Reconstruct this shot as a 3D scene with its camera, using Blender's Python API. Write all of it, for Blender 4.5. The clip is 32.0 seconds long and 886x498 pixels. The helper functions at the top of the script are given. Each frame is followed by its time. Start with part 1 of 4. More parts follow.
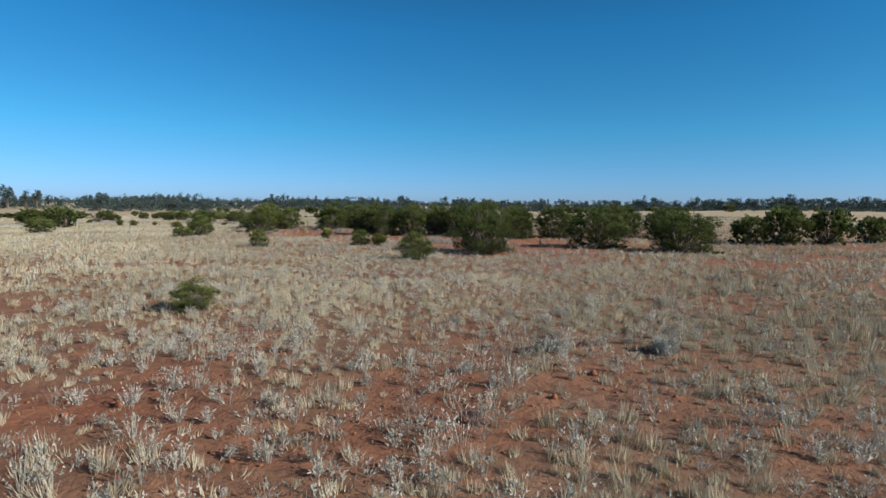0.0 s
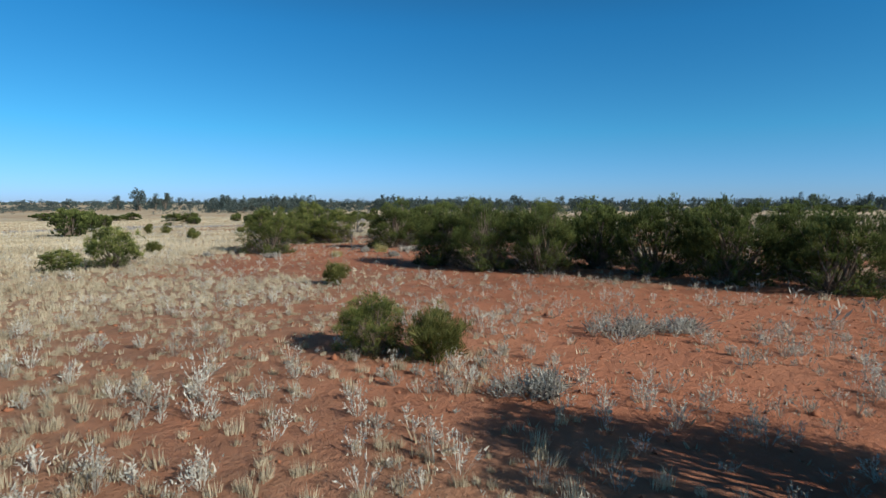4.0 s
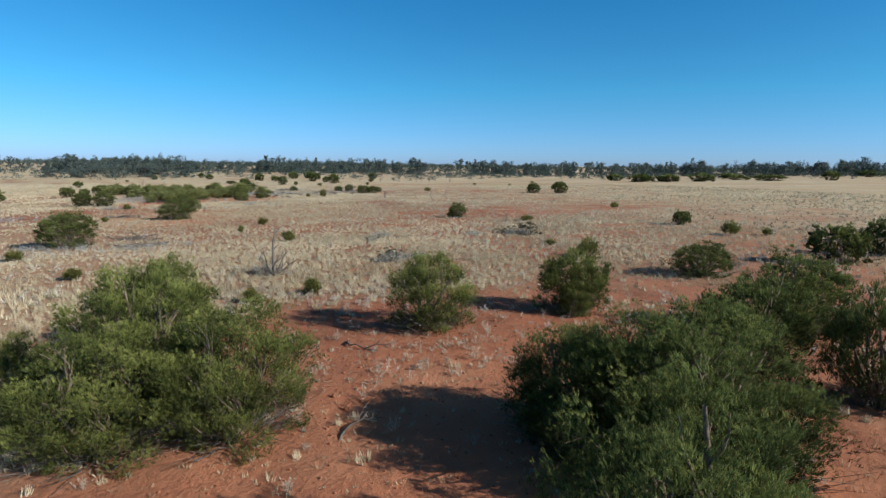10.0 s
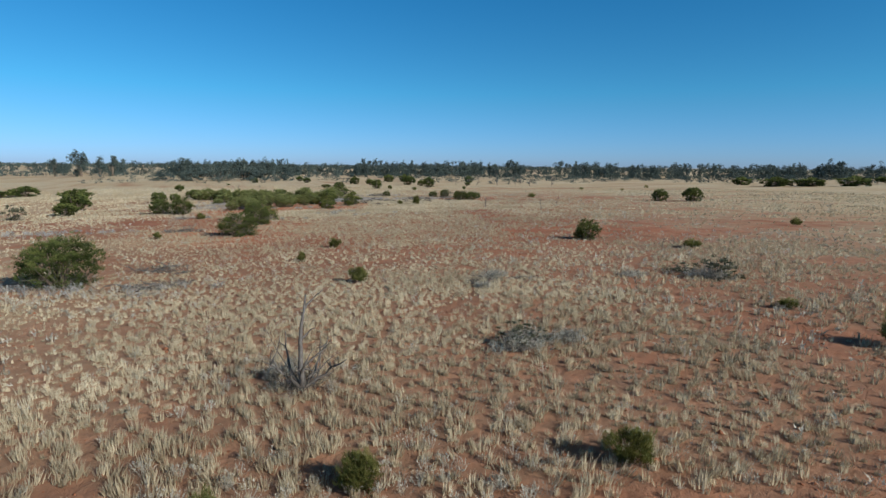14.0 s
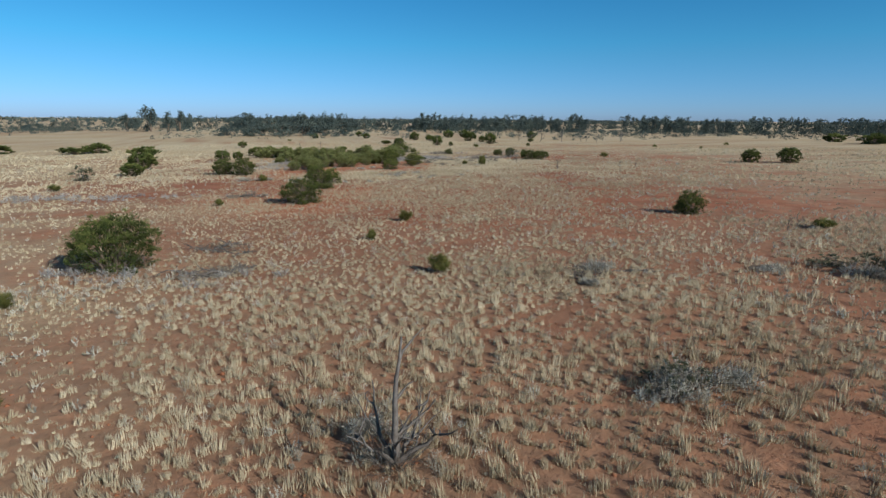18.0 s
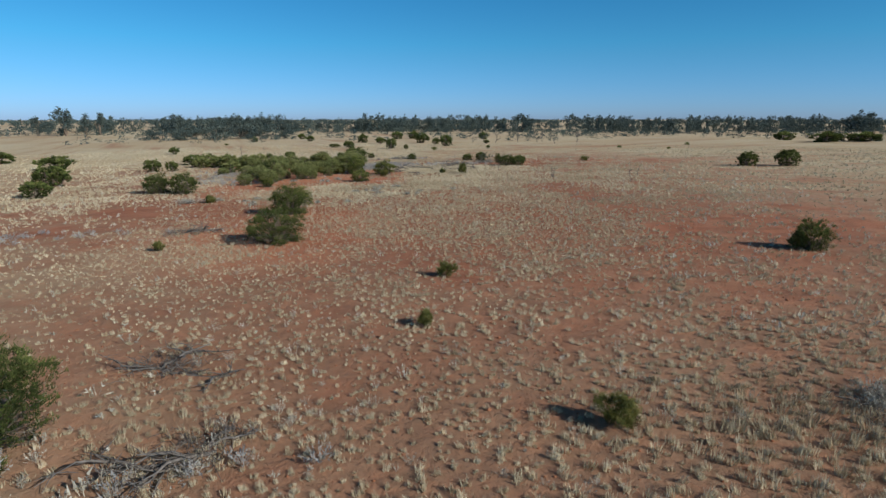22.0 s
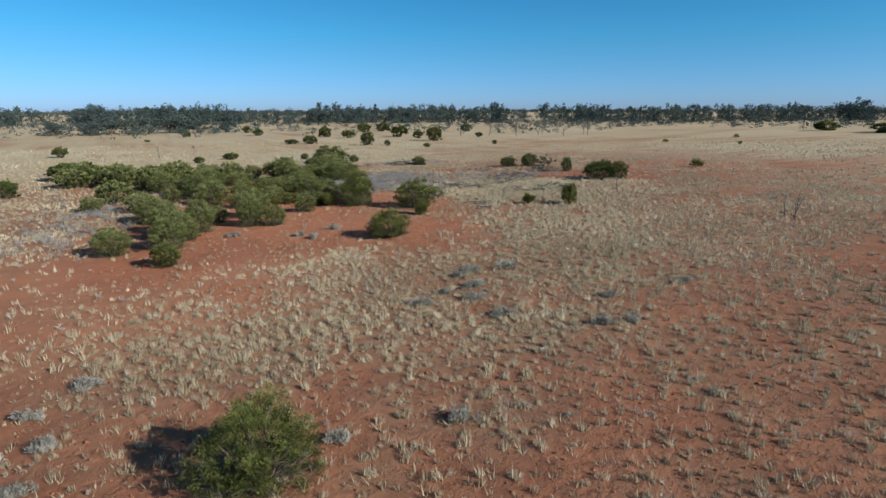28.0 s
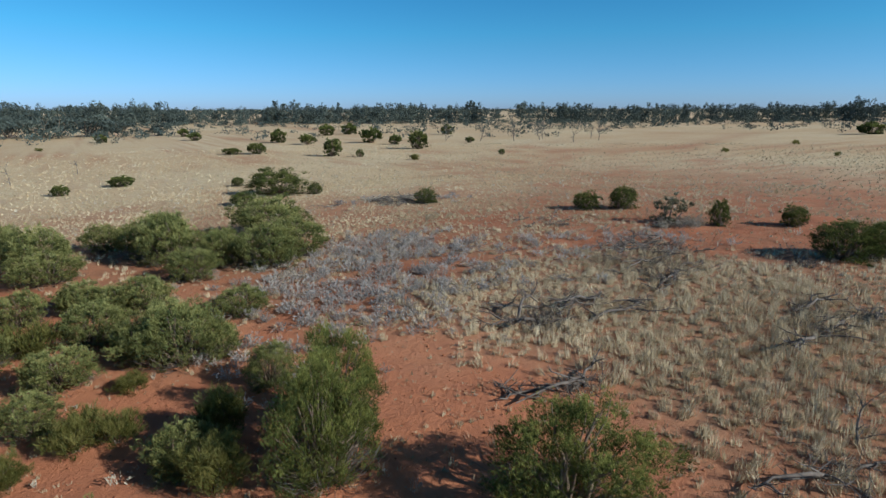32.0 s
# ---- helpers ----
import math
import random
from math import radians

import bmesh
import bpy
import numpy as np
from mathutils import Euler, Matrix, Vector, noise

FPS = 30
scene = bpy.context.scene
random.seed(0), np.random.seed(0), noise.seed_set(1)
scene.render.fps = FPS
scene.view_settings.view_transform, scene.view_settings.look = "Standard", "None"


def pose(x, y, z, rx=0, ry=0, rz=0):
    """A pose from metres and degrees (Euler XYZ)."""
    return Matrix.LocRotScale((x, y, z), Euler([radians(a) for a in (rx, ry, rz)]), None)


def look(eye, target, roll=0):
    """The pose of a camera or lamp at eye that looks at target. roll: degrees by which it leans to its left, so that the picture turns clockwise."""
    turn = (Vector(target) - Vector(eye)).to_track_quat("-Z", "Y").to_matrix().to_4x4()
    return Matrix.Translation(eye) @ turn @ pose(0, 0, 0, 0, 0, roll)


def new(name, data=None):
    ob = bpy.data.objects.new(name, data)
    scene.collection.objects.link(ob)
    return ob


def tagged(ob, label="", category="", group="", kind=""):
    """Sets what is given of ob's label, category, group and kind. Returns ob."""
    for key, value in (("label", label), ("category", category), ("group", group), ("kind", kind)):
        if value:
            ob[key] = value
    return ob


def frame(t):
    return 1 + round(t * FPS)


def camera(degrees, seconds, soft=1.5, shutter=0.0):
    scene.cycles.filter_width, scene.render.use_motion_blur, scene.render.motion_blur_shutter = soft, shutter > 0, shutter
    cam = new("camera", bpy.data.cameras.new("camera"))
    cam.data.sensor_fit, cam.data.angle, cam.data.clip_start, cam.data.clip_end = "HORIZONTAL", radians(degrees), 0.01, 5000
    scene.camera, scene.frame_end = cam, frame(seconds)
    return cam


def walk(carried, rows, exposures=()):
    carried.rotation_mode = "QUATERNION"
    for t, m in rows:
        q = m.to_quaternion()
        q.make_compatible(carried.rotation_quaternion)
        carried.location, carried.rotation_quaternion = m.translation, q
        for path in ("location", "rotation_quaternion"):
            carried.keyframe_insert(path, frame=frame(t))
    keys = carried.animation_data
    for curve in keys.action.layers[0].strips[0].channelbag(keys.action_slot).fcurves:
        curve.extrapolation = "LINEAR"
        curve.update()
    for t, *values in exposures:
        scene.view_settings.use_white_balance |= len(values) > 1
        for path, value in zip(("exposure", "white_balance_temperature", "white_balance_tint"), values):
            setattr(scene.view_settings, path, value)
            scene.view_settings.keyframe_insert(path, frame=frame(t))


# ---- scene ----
cam = camera(76.0, 32.0, soft=1.4, shutter=0.05)
PATH = [
    (0, (-22.397, -52.788, 3.338), (-21.301, -51.123, 3.177), 0.6),
    (0.5, (-21.224, -50.921, 3.408), (-20.128, -49.255, 3.248), 0.7),
    (1, (-19.522, -48.157, 3.447), (-18.429, -46.489, 3.29), 0.8),
    (1.5, (-17.485, -44.805, 3.404), (-16.396, -43.135, 3.247), 0.7),
    (2, (-15.314, -41.069, 3.426), (-14.231, -39.395, 3.264), 0.6),
    (2.5, (-13.243, -37.276, 3.361), (-12.245, -35.55, 3.197), 0.3),
    (3, (-10.739, -32.526, 3.096), (-9.893, -30.721, 2.932), 0.1),
    (3.5, (-8.563, -28.274, 2.719), (-7.742, -26.457, 2.557), 0.0),
    (4, (-6.469, -23.793, 3.089), (-5.722, -21.945, 2.926), 0.2),
    (4.5, (-4.602, -19.001, 4.078), (-4.072, -17.079, 3.918), -0.2),
    (6.5, (0.552, 0.51, 4.913), (0.532, 2.504, 4.753), 0.0),
    (7, (0.765, 6.758, 5.077), (0.852, 8.752, 4.945), 0.4),
    (7.5, (0.749, 10.38, 5.475), (1.655, 12.157, 5.338), 0.8),
    (8, (0.822, 12.779, 5.745), (1.923, 14.442, 5.604), 1.2),
    (8.5, (0.767, 13.668, 5.72), (1.864, 15.33, 5.529), 1.2),
    (9, (0.579, 13.735, 5.464), (1.673, 15.386, 5.188), 1.1),
    (9.5, (0.563, 13.749, 5.599), (1.657, 15.398, 5.308), 1.0),
    (10, (0.531, 13.78, 5.82), (1.623, 15.429, 5.522), 0.7),
    (10.5, (0.799, 14.385, 6.058), (1.891, 16.034, 5.762), 0.7),
    (11, (1.486, 15.602, 6.076), (2.578, 17.252, 5.782), 0.7),
    (11.5, (2.382, 17.007, 6.106), (3.472, 18.658, 5.812), 0.7),
    (12, (3.658, 19.181, 6.2), (4.732, 20.842, 5.907), 0.7),
    (12.5, (4.793, 21.408, 6.203), (5.725, 23.152, 5.906), 0.7),
    (13, (5.881, 24.073, 6.21), (6.691, 25.877, 5.913), 0.6),
    (13.5, (6.656, 26.691, 6.121), (7.466, 28.496, 5.825), 0.5),
    (14, (7.548, 29.925, 5.938), (8.353, 31.732, 5.645), 0.5),
    (14.5, (8.231, 32.704, 5.809), (9.04, 34.51, 5.522), 0.7),
    (16.5, (8.441, 35.191, 6.049), (9.217, 36.978, 5.598), 0.5),
    (17, (8.374, 35.166, 6.153), (9.019, 37.005, 5.702), 0.4),
    (17.5, (8.157, 35.29, 6.263), (8.781, 37.136, 5.811), 0.4),
    (18, (7.763, 35.604, 6.717), (8.376, 37.454, 6.267), 0.4),
    (18.5, (7.404, 35.912, 7.283), (8.014, 37.763, 6.835), 0.3),
    (19, (6.924, 36.346, 7.312), (7.529, 38.195, 6.851), 0.1),
    (19.5, (6.613, 37.387, 7.314), (7.215, 39.238, 6.852), 0.1),
    (20, (6.449, 39.489, 7.405), (7.044, 41.342, 6.945), 0.1),
    (20.5, (6.402, 41.912, 7.494), (6.991, 43.768, 7.039), 0.0),
    (21, (6.363, 44.937, 7.477), (6.947, 46.795, 7.022), -0.0),
    (21.5, (6.147, 48.353, 7.385), (6.924, 50.14, 6.934), 0.0),
    (22, (6.314, 52.01, 7.177), (7.121, 53.784, 6.727), 0.0),
    (22.5, (6.569, 55.795, 7.114), (7.375, 57.568, 6.659), 0.0),
    (23, (6.845, 59.949, 7.028), (7.756, 61.67, 6.572), 0.0),
    (23.5, (7.312, 64.12, 6.849), (8.227, 65.839, 6.393), 0.0),
    (24, (7.954, 68.237, 6.765), (8.87, 69.954, 6.305), -0.0),
    (24.5, (8.634, 72.43, 6.726), (9.552, 74.145, 6.263), -0.0),
    (25, (9.419, 76.639, 6.602), (10.339, 78.354, 6.139), -0.0),
    (25.5, (10.25, 80.848, 6.484), (11.172, 82.562, 6.021), -0.1),
    (27.5, (14.461, 98.502, 6.16), (15.403, 100.201, 5.685), -0.2),
    (28, (15.85, 103.478, 6.085), (16.804, 105.169, 5.605), -0.2),
    (28.5, (17.471, 108.526, 6.115), (18.48, 110.184, 5.632), -0.2),
    (29, (19.324, 113.769, 5.999), (20.353, 115.416, 5.521), -0.3),
    (29.5, (21.334, 119.185, 5.969), (22.369, 120.829, 5.494), -0.2),
    (30, (23.406, 124.571, 5.88), (24.447, 126.213, 5.408), -0.2),
    (30.5, (25.43, 129.614, 5.956), (26.476, 131.25, 5.482), -0.2),
    (31, (27.436, 134.138, 6.1), (28.483, 135.773, 5.621), -0.2),
    (31.5, (29.114, 138.471, 6.079), (30.173, 140.099, 5.6), -0.1),
    (32, (30.87, 142.686, 6.126), (31.932, 144.311, 5.643), -0.1),
]
LIGHTER = [(0, -0.03), (2.0, -0.09), (3.0, -0.05), (4.0, 0.0), (5.2, -0.2), (6.5, -0.3), (7.0, -0.28), (7.5, -0.08), (8.0, -0.04), (9.0, 0.08), (11.0, 0.17), (12.0, 0.1), (13.0, -0.06), (17.0, -0.14), (21.0, -0.17), (25.0, -0.09), (28.0, -0.02), (30.0, 0.0), (32.0, 0.0)]
walk(cam, [(t, look(eye, target, roll)) for t, eye, target, roll in PATH], LIGHTER)

# ---- node helpers ----
def nodes_of(name, rough=0.9):
    m = bpy.data.materials.new(name)
    m.use_nodes = True
    nt = m.node_tree
    b = nt.nodes["Principled BSDF"]
    b.inputs["Roughness"].default_value = rough
    b.inputs["Specular IOR Level"].default_value = 0.15
    return m, nt, b


def add(nt, kind, **values):
    n = nt.nodes.new(kind)
    for k, v in values.items():
        n.inputs[k].default_value = v
    return n


def mix_colour(nt, fac, a, b):
    n = nt.nodes.new("ShaderNodeMix")
    n.data_type = "RGBA"
    for socket, v in ((0, fac), (6, a), (7, b)):
        if hasattr(v, "is_output"):
            nt.links.new(v, n.inputs[socket])
        else:
            n.inputs[socket].default_value = v if socket == 0 else (*v, 1)
    return n.outputs[2]


def noise_at(nt, scale, detail=4.0, rough=0.6, vector=None):
    n = add(nt, "ShaderNodeTexNoise", Scale=scale, Detail=detail, Roughness=rough)
    if vector is not None:
        nt.links.new(vector, n.inputs["Vector"])
    return n.outputs[0]


def ramp(nt, value, lo, hi):
    n = add(nt, "ShaderNodeMapRange")
    n.inputs[1].default_value, n.inputs[2].default_value = lo, hi
    nt.links.new(value, n.inputs[0])
    return n.outputs[0]


def times(nt, a, b):
    n = nt.nodes.new("ShaderNodeMath")
    n.operation = "MULTIPLY"
    for i, v in enumerate((a, b)):
        if hasattr(v, "is_output"):
            nt.links.new(v, n.inputs[i])
        else:
            n.inputs[i].default_value = v
    return n.outputs[0]


# ---- world and sun: low winter sun from behind, clear dry air with a deep blue zenith ----
world = bpy.data.worlds.new("sky")
scene.world = world
world.use_nodes = True
wt = world.node_tree
sky = wt.nodes.new("ShaderNodeTexSky")
sky.sky_type = "NISHITA"
sky.sun_disc = False
SUN_EL, SUN_AZ = 27.0, 148.0
sky.sun_elevation = radians(SUN_EL)
sky.sun_rotation = radians(SUN_AZ)
sky.altitude = 200
sky.air_density = 0.45
sky.dust_density = 0.45
sky.ozone_density = 1.0
upward = wt.nodes.new("ShaderNodeSeparateXYZ")
wt.links.new(wt.nodes.new("ShaderNodeTexCoord").outputs["Generated"], upward.inputs[0])
rise = upward.outputs[2]
tone_of_air = mix_colour(wt, ramp(wt, rise, 0.0, 0.12), (0.53, 0.68, 0.94), (0.31, 0.96, 1.09))
tone_of_air = mix_colour(wt, ramp(wt, rise, 0.10, 0.30), tone_of_air, (0.18, 1.03, 1.36))
tone_of_air = mix_colour(wt, ramp(wt, rise, 0.28, 0.65), tone_of_air, (0.29, 0.32, 0.37))
air = wt.nodes.new("ShaderNodeMix")
air.data_type, air.blend_type = "RGBA", "MULTIPLY"
air.inputs[0].default_value = 1.0
wt.links.new(sky.outputs[0], air.inputs[6])
wt.links.new(tone_of_air, air.inputs[7])
wt.links.new(air.outputs[2], wt.nodes["Background"].inputs[0])
wt.nodes["Background"].inputs[1].default_value = 0.128
sun = new("sun", bpy.data.lights.new("sun", "SUN"))
sun.data.energy = 4.6
sun.data.angle = radians(0.5)
sun.data.color = (1.0, 0.93, 0.83)
to_sun = Vector((math.sin(radians(SUN_AZ)) * math.cos(radians(SUN_EL)), math.cos(radians(SUN_AZ)) * math.cos(radians(SUN_EL)), math.sin(radians(SUN_EL))))
sun.matrix_world = look((0, 0, 40), Vector((0, 0, 40)) - to_sun)


# ---- materials ----
def soil_material():
    m, nt, b = nodes_of("red_sand", 0.95)
    geo = nt.nodes.new("ShaderNodeNewGeometry").outputs["Position"]
    big, mid, fine = noise_at(nt, 0.055, 5, 0.6, geo), noise_at(nt, 0.6, 5, 0.65, geo), noise_at(nt, 9.0, 6, 0.7, geo)
    speck = noise_at(nt, 38.0, 3, 0.6, geo)
    c = mix_colour(nt, ramp(nt, big, 0.35, 0.65), (0.41, 0.155, 0.087), (0.50, 0.208, 0.118))
    c = mix_colour(nt, times(nt, ramp(nt, mid, 0.42, 0.68), 0.7), c, (0.185, 0.074, 0.047))
    c = mix_colour(nt, times(nt, ramp(nt, fine, 0.5, 0.8), 0.5), c, (0.44, 0.215, 0.135))
    c = mix_colour(nt, times(nt, ramp(nt, speck, 0.62, 0.75), 0.6), c, (0.13, 0.065, 0.04))
    c = mix_colour(nt, times(nt, ramp(nt, noise_at(nt, 3.1, 5, 0.7, geo), 0.52, 0.72), 0.5), c, (0.41, 0.24, 0.155))
    crust = nt.nodes.new("ShaderNodeAttribute")
    crust.attribute_name = "crust"
    c = mix_colour(nt, times(nt, crust.outputs["Fac"], ramp(nt, noise_at(nt, 1.7, 5, 0.7, geo), 0.32, 0.6)), c, (0.235, 0.102, 0.064))
    drift = nt.nodes.new("ShaderNodeAttribute")
    drift.attribute_name = "drift"
    sand = mix_colour(nt, ramp(nt, mid, 0.3, 0.7), (0.56, 0.238, 0.132), (0.49, 0.205, 0.118))
    sand = mix_colour(nt, times(nt, ramp(nt, speck, 0.62, 0.75), 0.35), sand, (0.27, 0.11, 0.065))
    c = mix_colour(nt, times(nt, drift.outputs["Fac"], 0.85), c, sand)
    cover = nt.nodes.new("ShaderNodeAttribute")
    cover.attribute_name = "litter"
    straw = mix_colour(nt, ramp(nt, noise_at(nt, 2.2, 5, 0.7, geo), 0.3, 0.7), (0.52, 0.445, 0.295), (0.75, 0.66, 0.46))
    straw = mix_colour(nt, times(nt, ramp(nt, noise_at(nt, 0.02, 4, 0.6, geo), 0.38, 0.6), 0.6), straw, (0.56, 0.42, 0.255))
    spots = ramp(nt, noise_at(nt, 1.3, 6, 0.75, geo), 0.36, 0.58)
    amount = nt.nodes.new("ShaderNodeMath")
    amount.operation = "MULTIPLY"
    nt.links.new(cover.outputs["Fac"], amount.inputs[0])
    lift = add(nt, "ShaderNodeMapRange")
    lift.inputs[3].default_value = 0.76
    nt.links.new(spots, lift.inputs[0])
    nt.links.new(lift.outputs[0], amount.inputs[1])
    c = mix_colour(nt, amount.outputs[0], c, straw)
    nt.links.new(c, b.inputs["Base Color"])
    lumps = add(nt, "ShaderNodeBump", Strength=0.6, Distance=0.13)
    nt.links.new(noise_at(nt, 2.6, 4, 0.6, geo), lumps.inputs["Height"])
    bump = add(nt, "ShaderNodeBump", Strength=0.75, Distance=0.065)
    nt.links.new(fine, bump.inputs["Height"])
    nt.links.new(lumps.outputs[0], bump.inputs["Normal"])
    bump2 = add(nt, "ShaderNodeBump", Strength=0.5, Distance=0.015)
    nt.links.new(speck, bump2.inputs["Height"])
    nt.links.new(bump.outputs[0], bump2.inputs["Normal"])
    nt.links.new(bump2.outputs[0], b.inputs["Normal"])
    return m


def blade_material(name, a, b_, c_, through_light=0.3, rough=0.75):
    """Leaves and blades: three shades by the tone of each tuft or clump, some light passing through."""
    m, nt, b = nodes_of(name, rough)
    tone = nt.nodes.new("ShaderNodeAttribute")
    tone.attribute_name = "tone"
    rnd = nt.nodes.new("ShaderNodeObjectInfo").outputs["Random"]
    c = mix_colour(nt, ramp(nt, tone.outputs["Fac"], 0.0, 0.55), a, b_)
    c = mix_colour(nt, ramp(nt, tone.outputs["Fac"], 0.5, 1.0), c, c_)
    c = mix_colour(nt, times(nt, rnd, 0.35), c, tuple(0.5 * (x + y) for x, y in zip(a, b_)))
    nt.links.new(c, b.inputs["Base Color"])
    tr = nt.nodes.new("ShaderNodeBsdfTranslucent")
    nt.links.new(c, tr.inputs[0])
    mx = nt.nodes.new("ShaderNodeMixShader")
    mx.inputs[0].default_value = through_light
    nt.links.new(b.outputs[0], mx.inputs[1])
    nt.links.new(tr.outputs[0], mx.inputs[2])
    nt.links.new(mx.outputs[0], nt.nodes["Material Output"].inputs[0])
    return m


def wood_material(name, a, b_):
    m, nt, b = nodes_of(name, 0.85)
    tc = nt.nodes.new("ShaderNodeTexCoord").outputs["Object"]
    n1, n2 = noise_at(nt, 6, 5, 0.7, tc), noise_at(nt, 40, 4, 0.7, tc)
    c = mix_colour(nt, ramp(nt, n1, 0.3, 0.7), a, b_)
    c = mix_colour(nt, times(nt, ramp(nt, n2, 0.5, 0.8), 0.5), c, tuple(0.45 * v for v in a))
    nt.links.new(c, b.inputs["Base Color"])
    bump = add(nt, "ShaderNodeBump", Strength=0.6, Distance=0.01)
    nt.links.new(n2, bump.inputs["Height"])
    nt.links.new(bump.outputs[0], b.inputs["Normal"])
    return m


SOIL = soil_material()
STRAW = blade_material("dry_grass", (0.36, 0.302, 0.207), (0.545, 0.475, 0.338), (0.73, 0.655, 0.485), 0.07)
HERB = blade_material("grey_herb", (0.32, 0.30, 0.25), (0.52, 0.495, 0.42), (0.71, 0.685, 0.60), 0.15)
BLUEBUSH = blade_material("bluebush_leaf", (0.26, 0.255, 0.25), (0.40, 0.395, 0.385), (0.56, 0.55, 0.53), 0.2)
SALTBUSH = blade_material("saltbush_leaf", (0.31, 0.30, 0.26), (0.49, 0.48, 0.42), (0.66, 0.64, 0.57), 0.25)
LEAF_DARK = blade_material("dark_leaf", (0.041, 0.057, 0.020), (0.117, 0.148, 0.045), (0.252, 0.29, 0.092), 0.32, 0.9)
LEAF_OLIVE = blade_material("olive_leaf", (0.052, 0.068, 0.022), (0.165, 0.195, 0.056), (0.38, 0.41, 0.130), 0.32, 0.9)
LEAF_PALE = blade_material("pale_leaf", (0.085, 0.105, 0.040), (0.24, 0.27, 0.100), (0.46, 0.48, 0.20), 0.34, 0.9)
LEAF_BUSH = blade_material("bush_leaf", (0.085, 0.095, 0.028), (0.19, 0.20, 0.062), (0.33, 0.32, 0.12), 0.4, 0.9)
LEAF_GREY = blade_material("grey_leaf", (0.07, 0.08, 0.05), (0.13, 0.14, 0.09), (0.2, 0.2, 0.14), 0.2, 0.7)
# the haze of distance is painted into this leaf colour as a blue-grey cast
LEAF_FAR_HAZED = blade_material("far_leaf_hazed", (0.052, 0.074, 0.074), (0.080, 0.110, 0.104), (0.122, 0.150, 0.128), 0.1, 0.8)
BARK = wood_material("bark", (0.16, 0.12, 0.09), (0.26, 0.21, 0.17))
DEADWOOD = wood_material("weathered_wood", (0.095, 0.085, 0.078), (0.235, 0.215, 0.20))
CLOD = wood_material("clod", (0.29, 0.118, 0.066), (0.41, 0.175, 0.098))


# ---- the lie of the land ----
RNG = np.random.default_rng(11)
LATTICE = RNG.random((256, 256))


def patches(x, y, size, shift=0):
    """Smooth random field between 0 and 1 with features of that size."""
    u, v = np.asarray(x, float) / size + 17.3 * shift + 90, np.asarray(y, float) / size + 31.7 * shift + 90
    i, j = np.floor(u).astype(int), np.floor(v).astype(int)
    f, g = u - i, v - j
    f, g = f * f * (3 - 2 * f), g * g * (3 - 2 * g)
    at = lambda a, b: LATTICE[a % 256, b % 256]
    return (at(i, j) * (1 - f) + at(i + 1, j) * f) * (1 - g) + (at(i, j + 1) * (1 - f) + at(i + 1, j + 1) * f) * g


def land(x, y):
    """Height of the plain: level at first, then falling gently to the north and flat again far off."""
    x, y = np.asarray(x, float), np.asarray(y, float)
    u = np.clip(0.0209 * y - 0.0087 * x, -30, 30)
    low = 0.15 * np.log1p(np.exp(u / 0.15))
    h = -(low - 0.5 * np.log1p(np.exp((low - 4.6) / 0.5)))
    return h + 0.10 * (patches(x, y, 9, 1) - 0.5) + 0.06 * (patches(x, y, 2.3, 2) - 0.5) + 0.045 * (patches(x, y, 1.0, 20) - 0.5)


def spot(x, y, cx, cy, rx, ry, turn=0.0):
    """A soft-edged oval, 1 in its middle."""
    c, s = math.cos(radians(turn)), math.sin(radians(turn))
    dx, dy = x - cx, y - cy
    a, b = (c * dx + s * dy) / rx, (-s * dx + c * dy) / ry
    return np.exp(-np.power(a * a + b * b, 1.6))


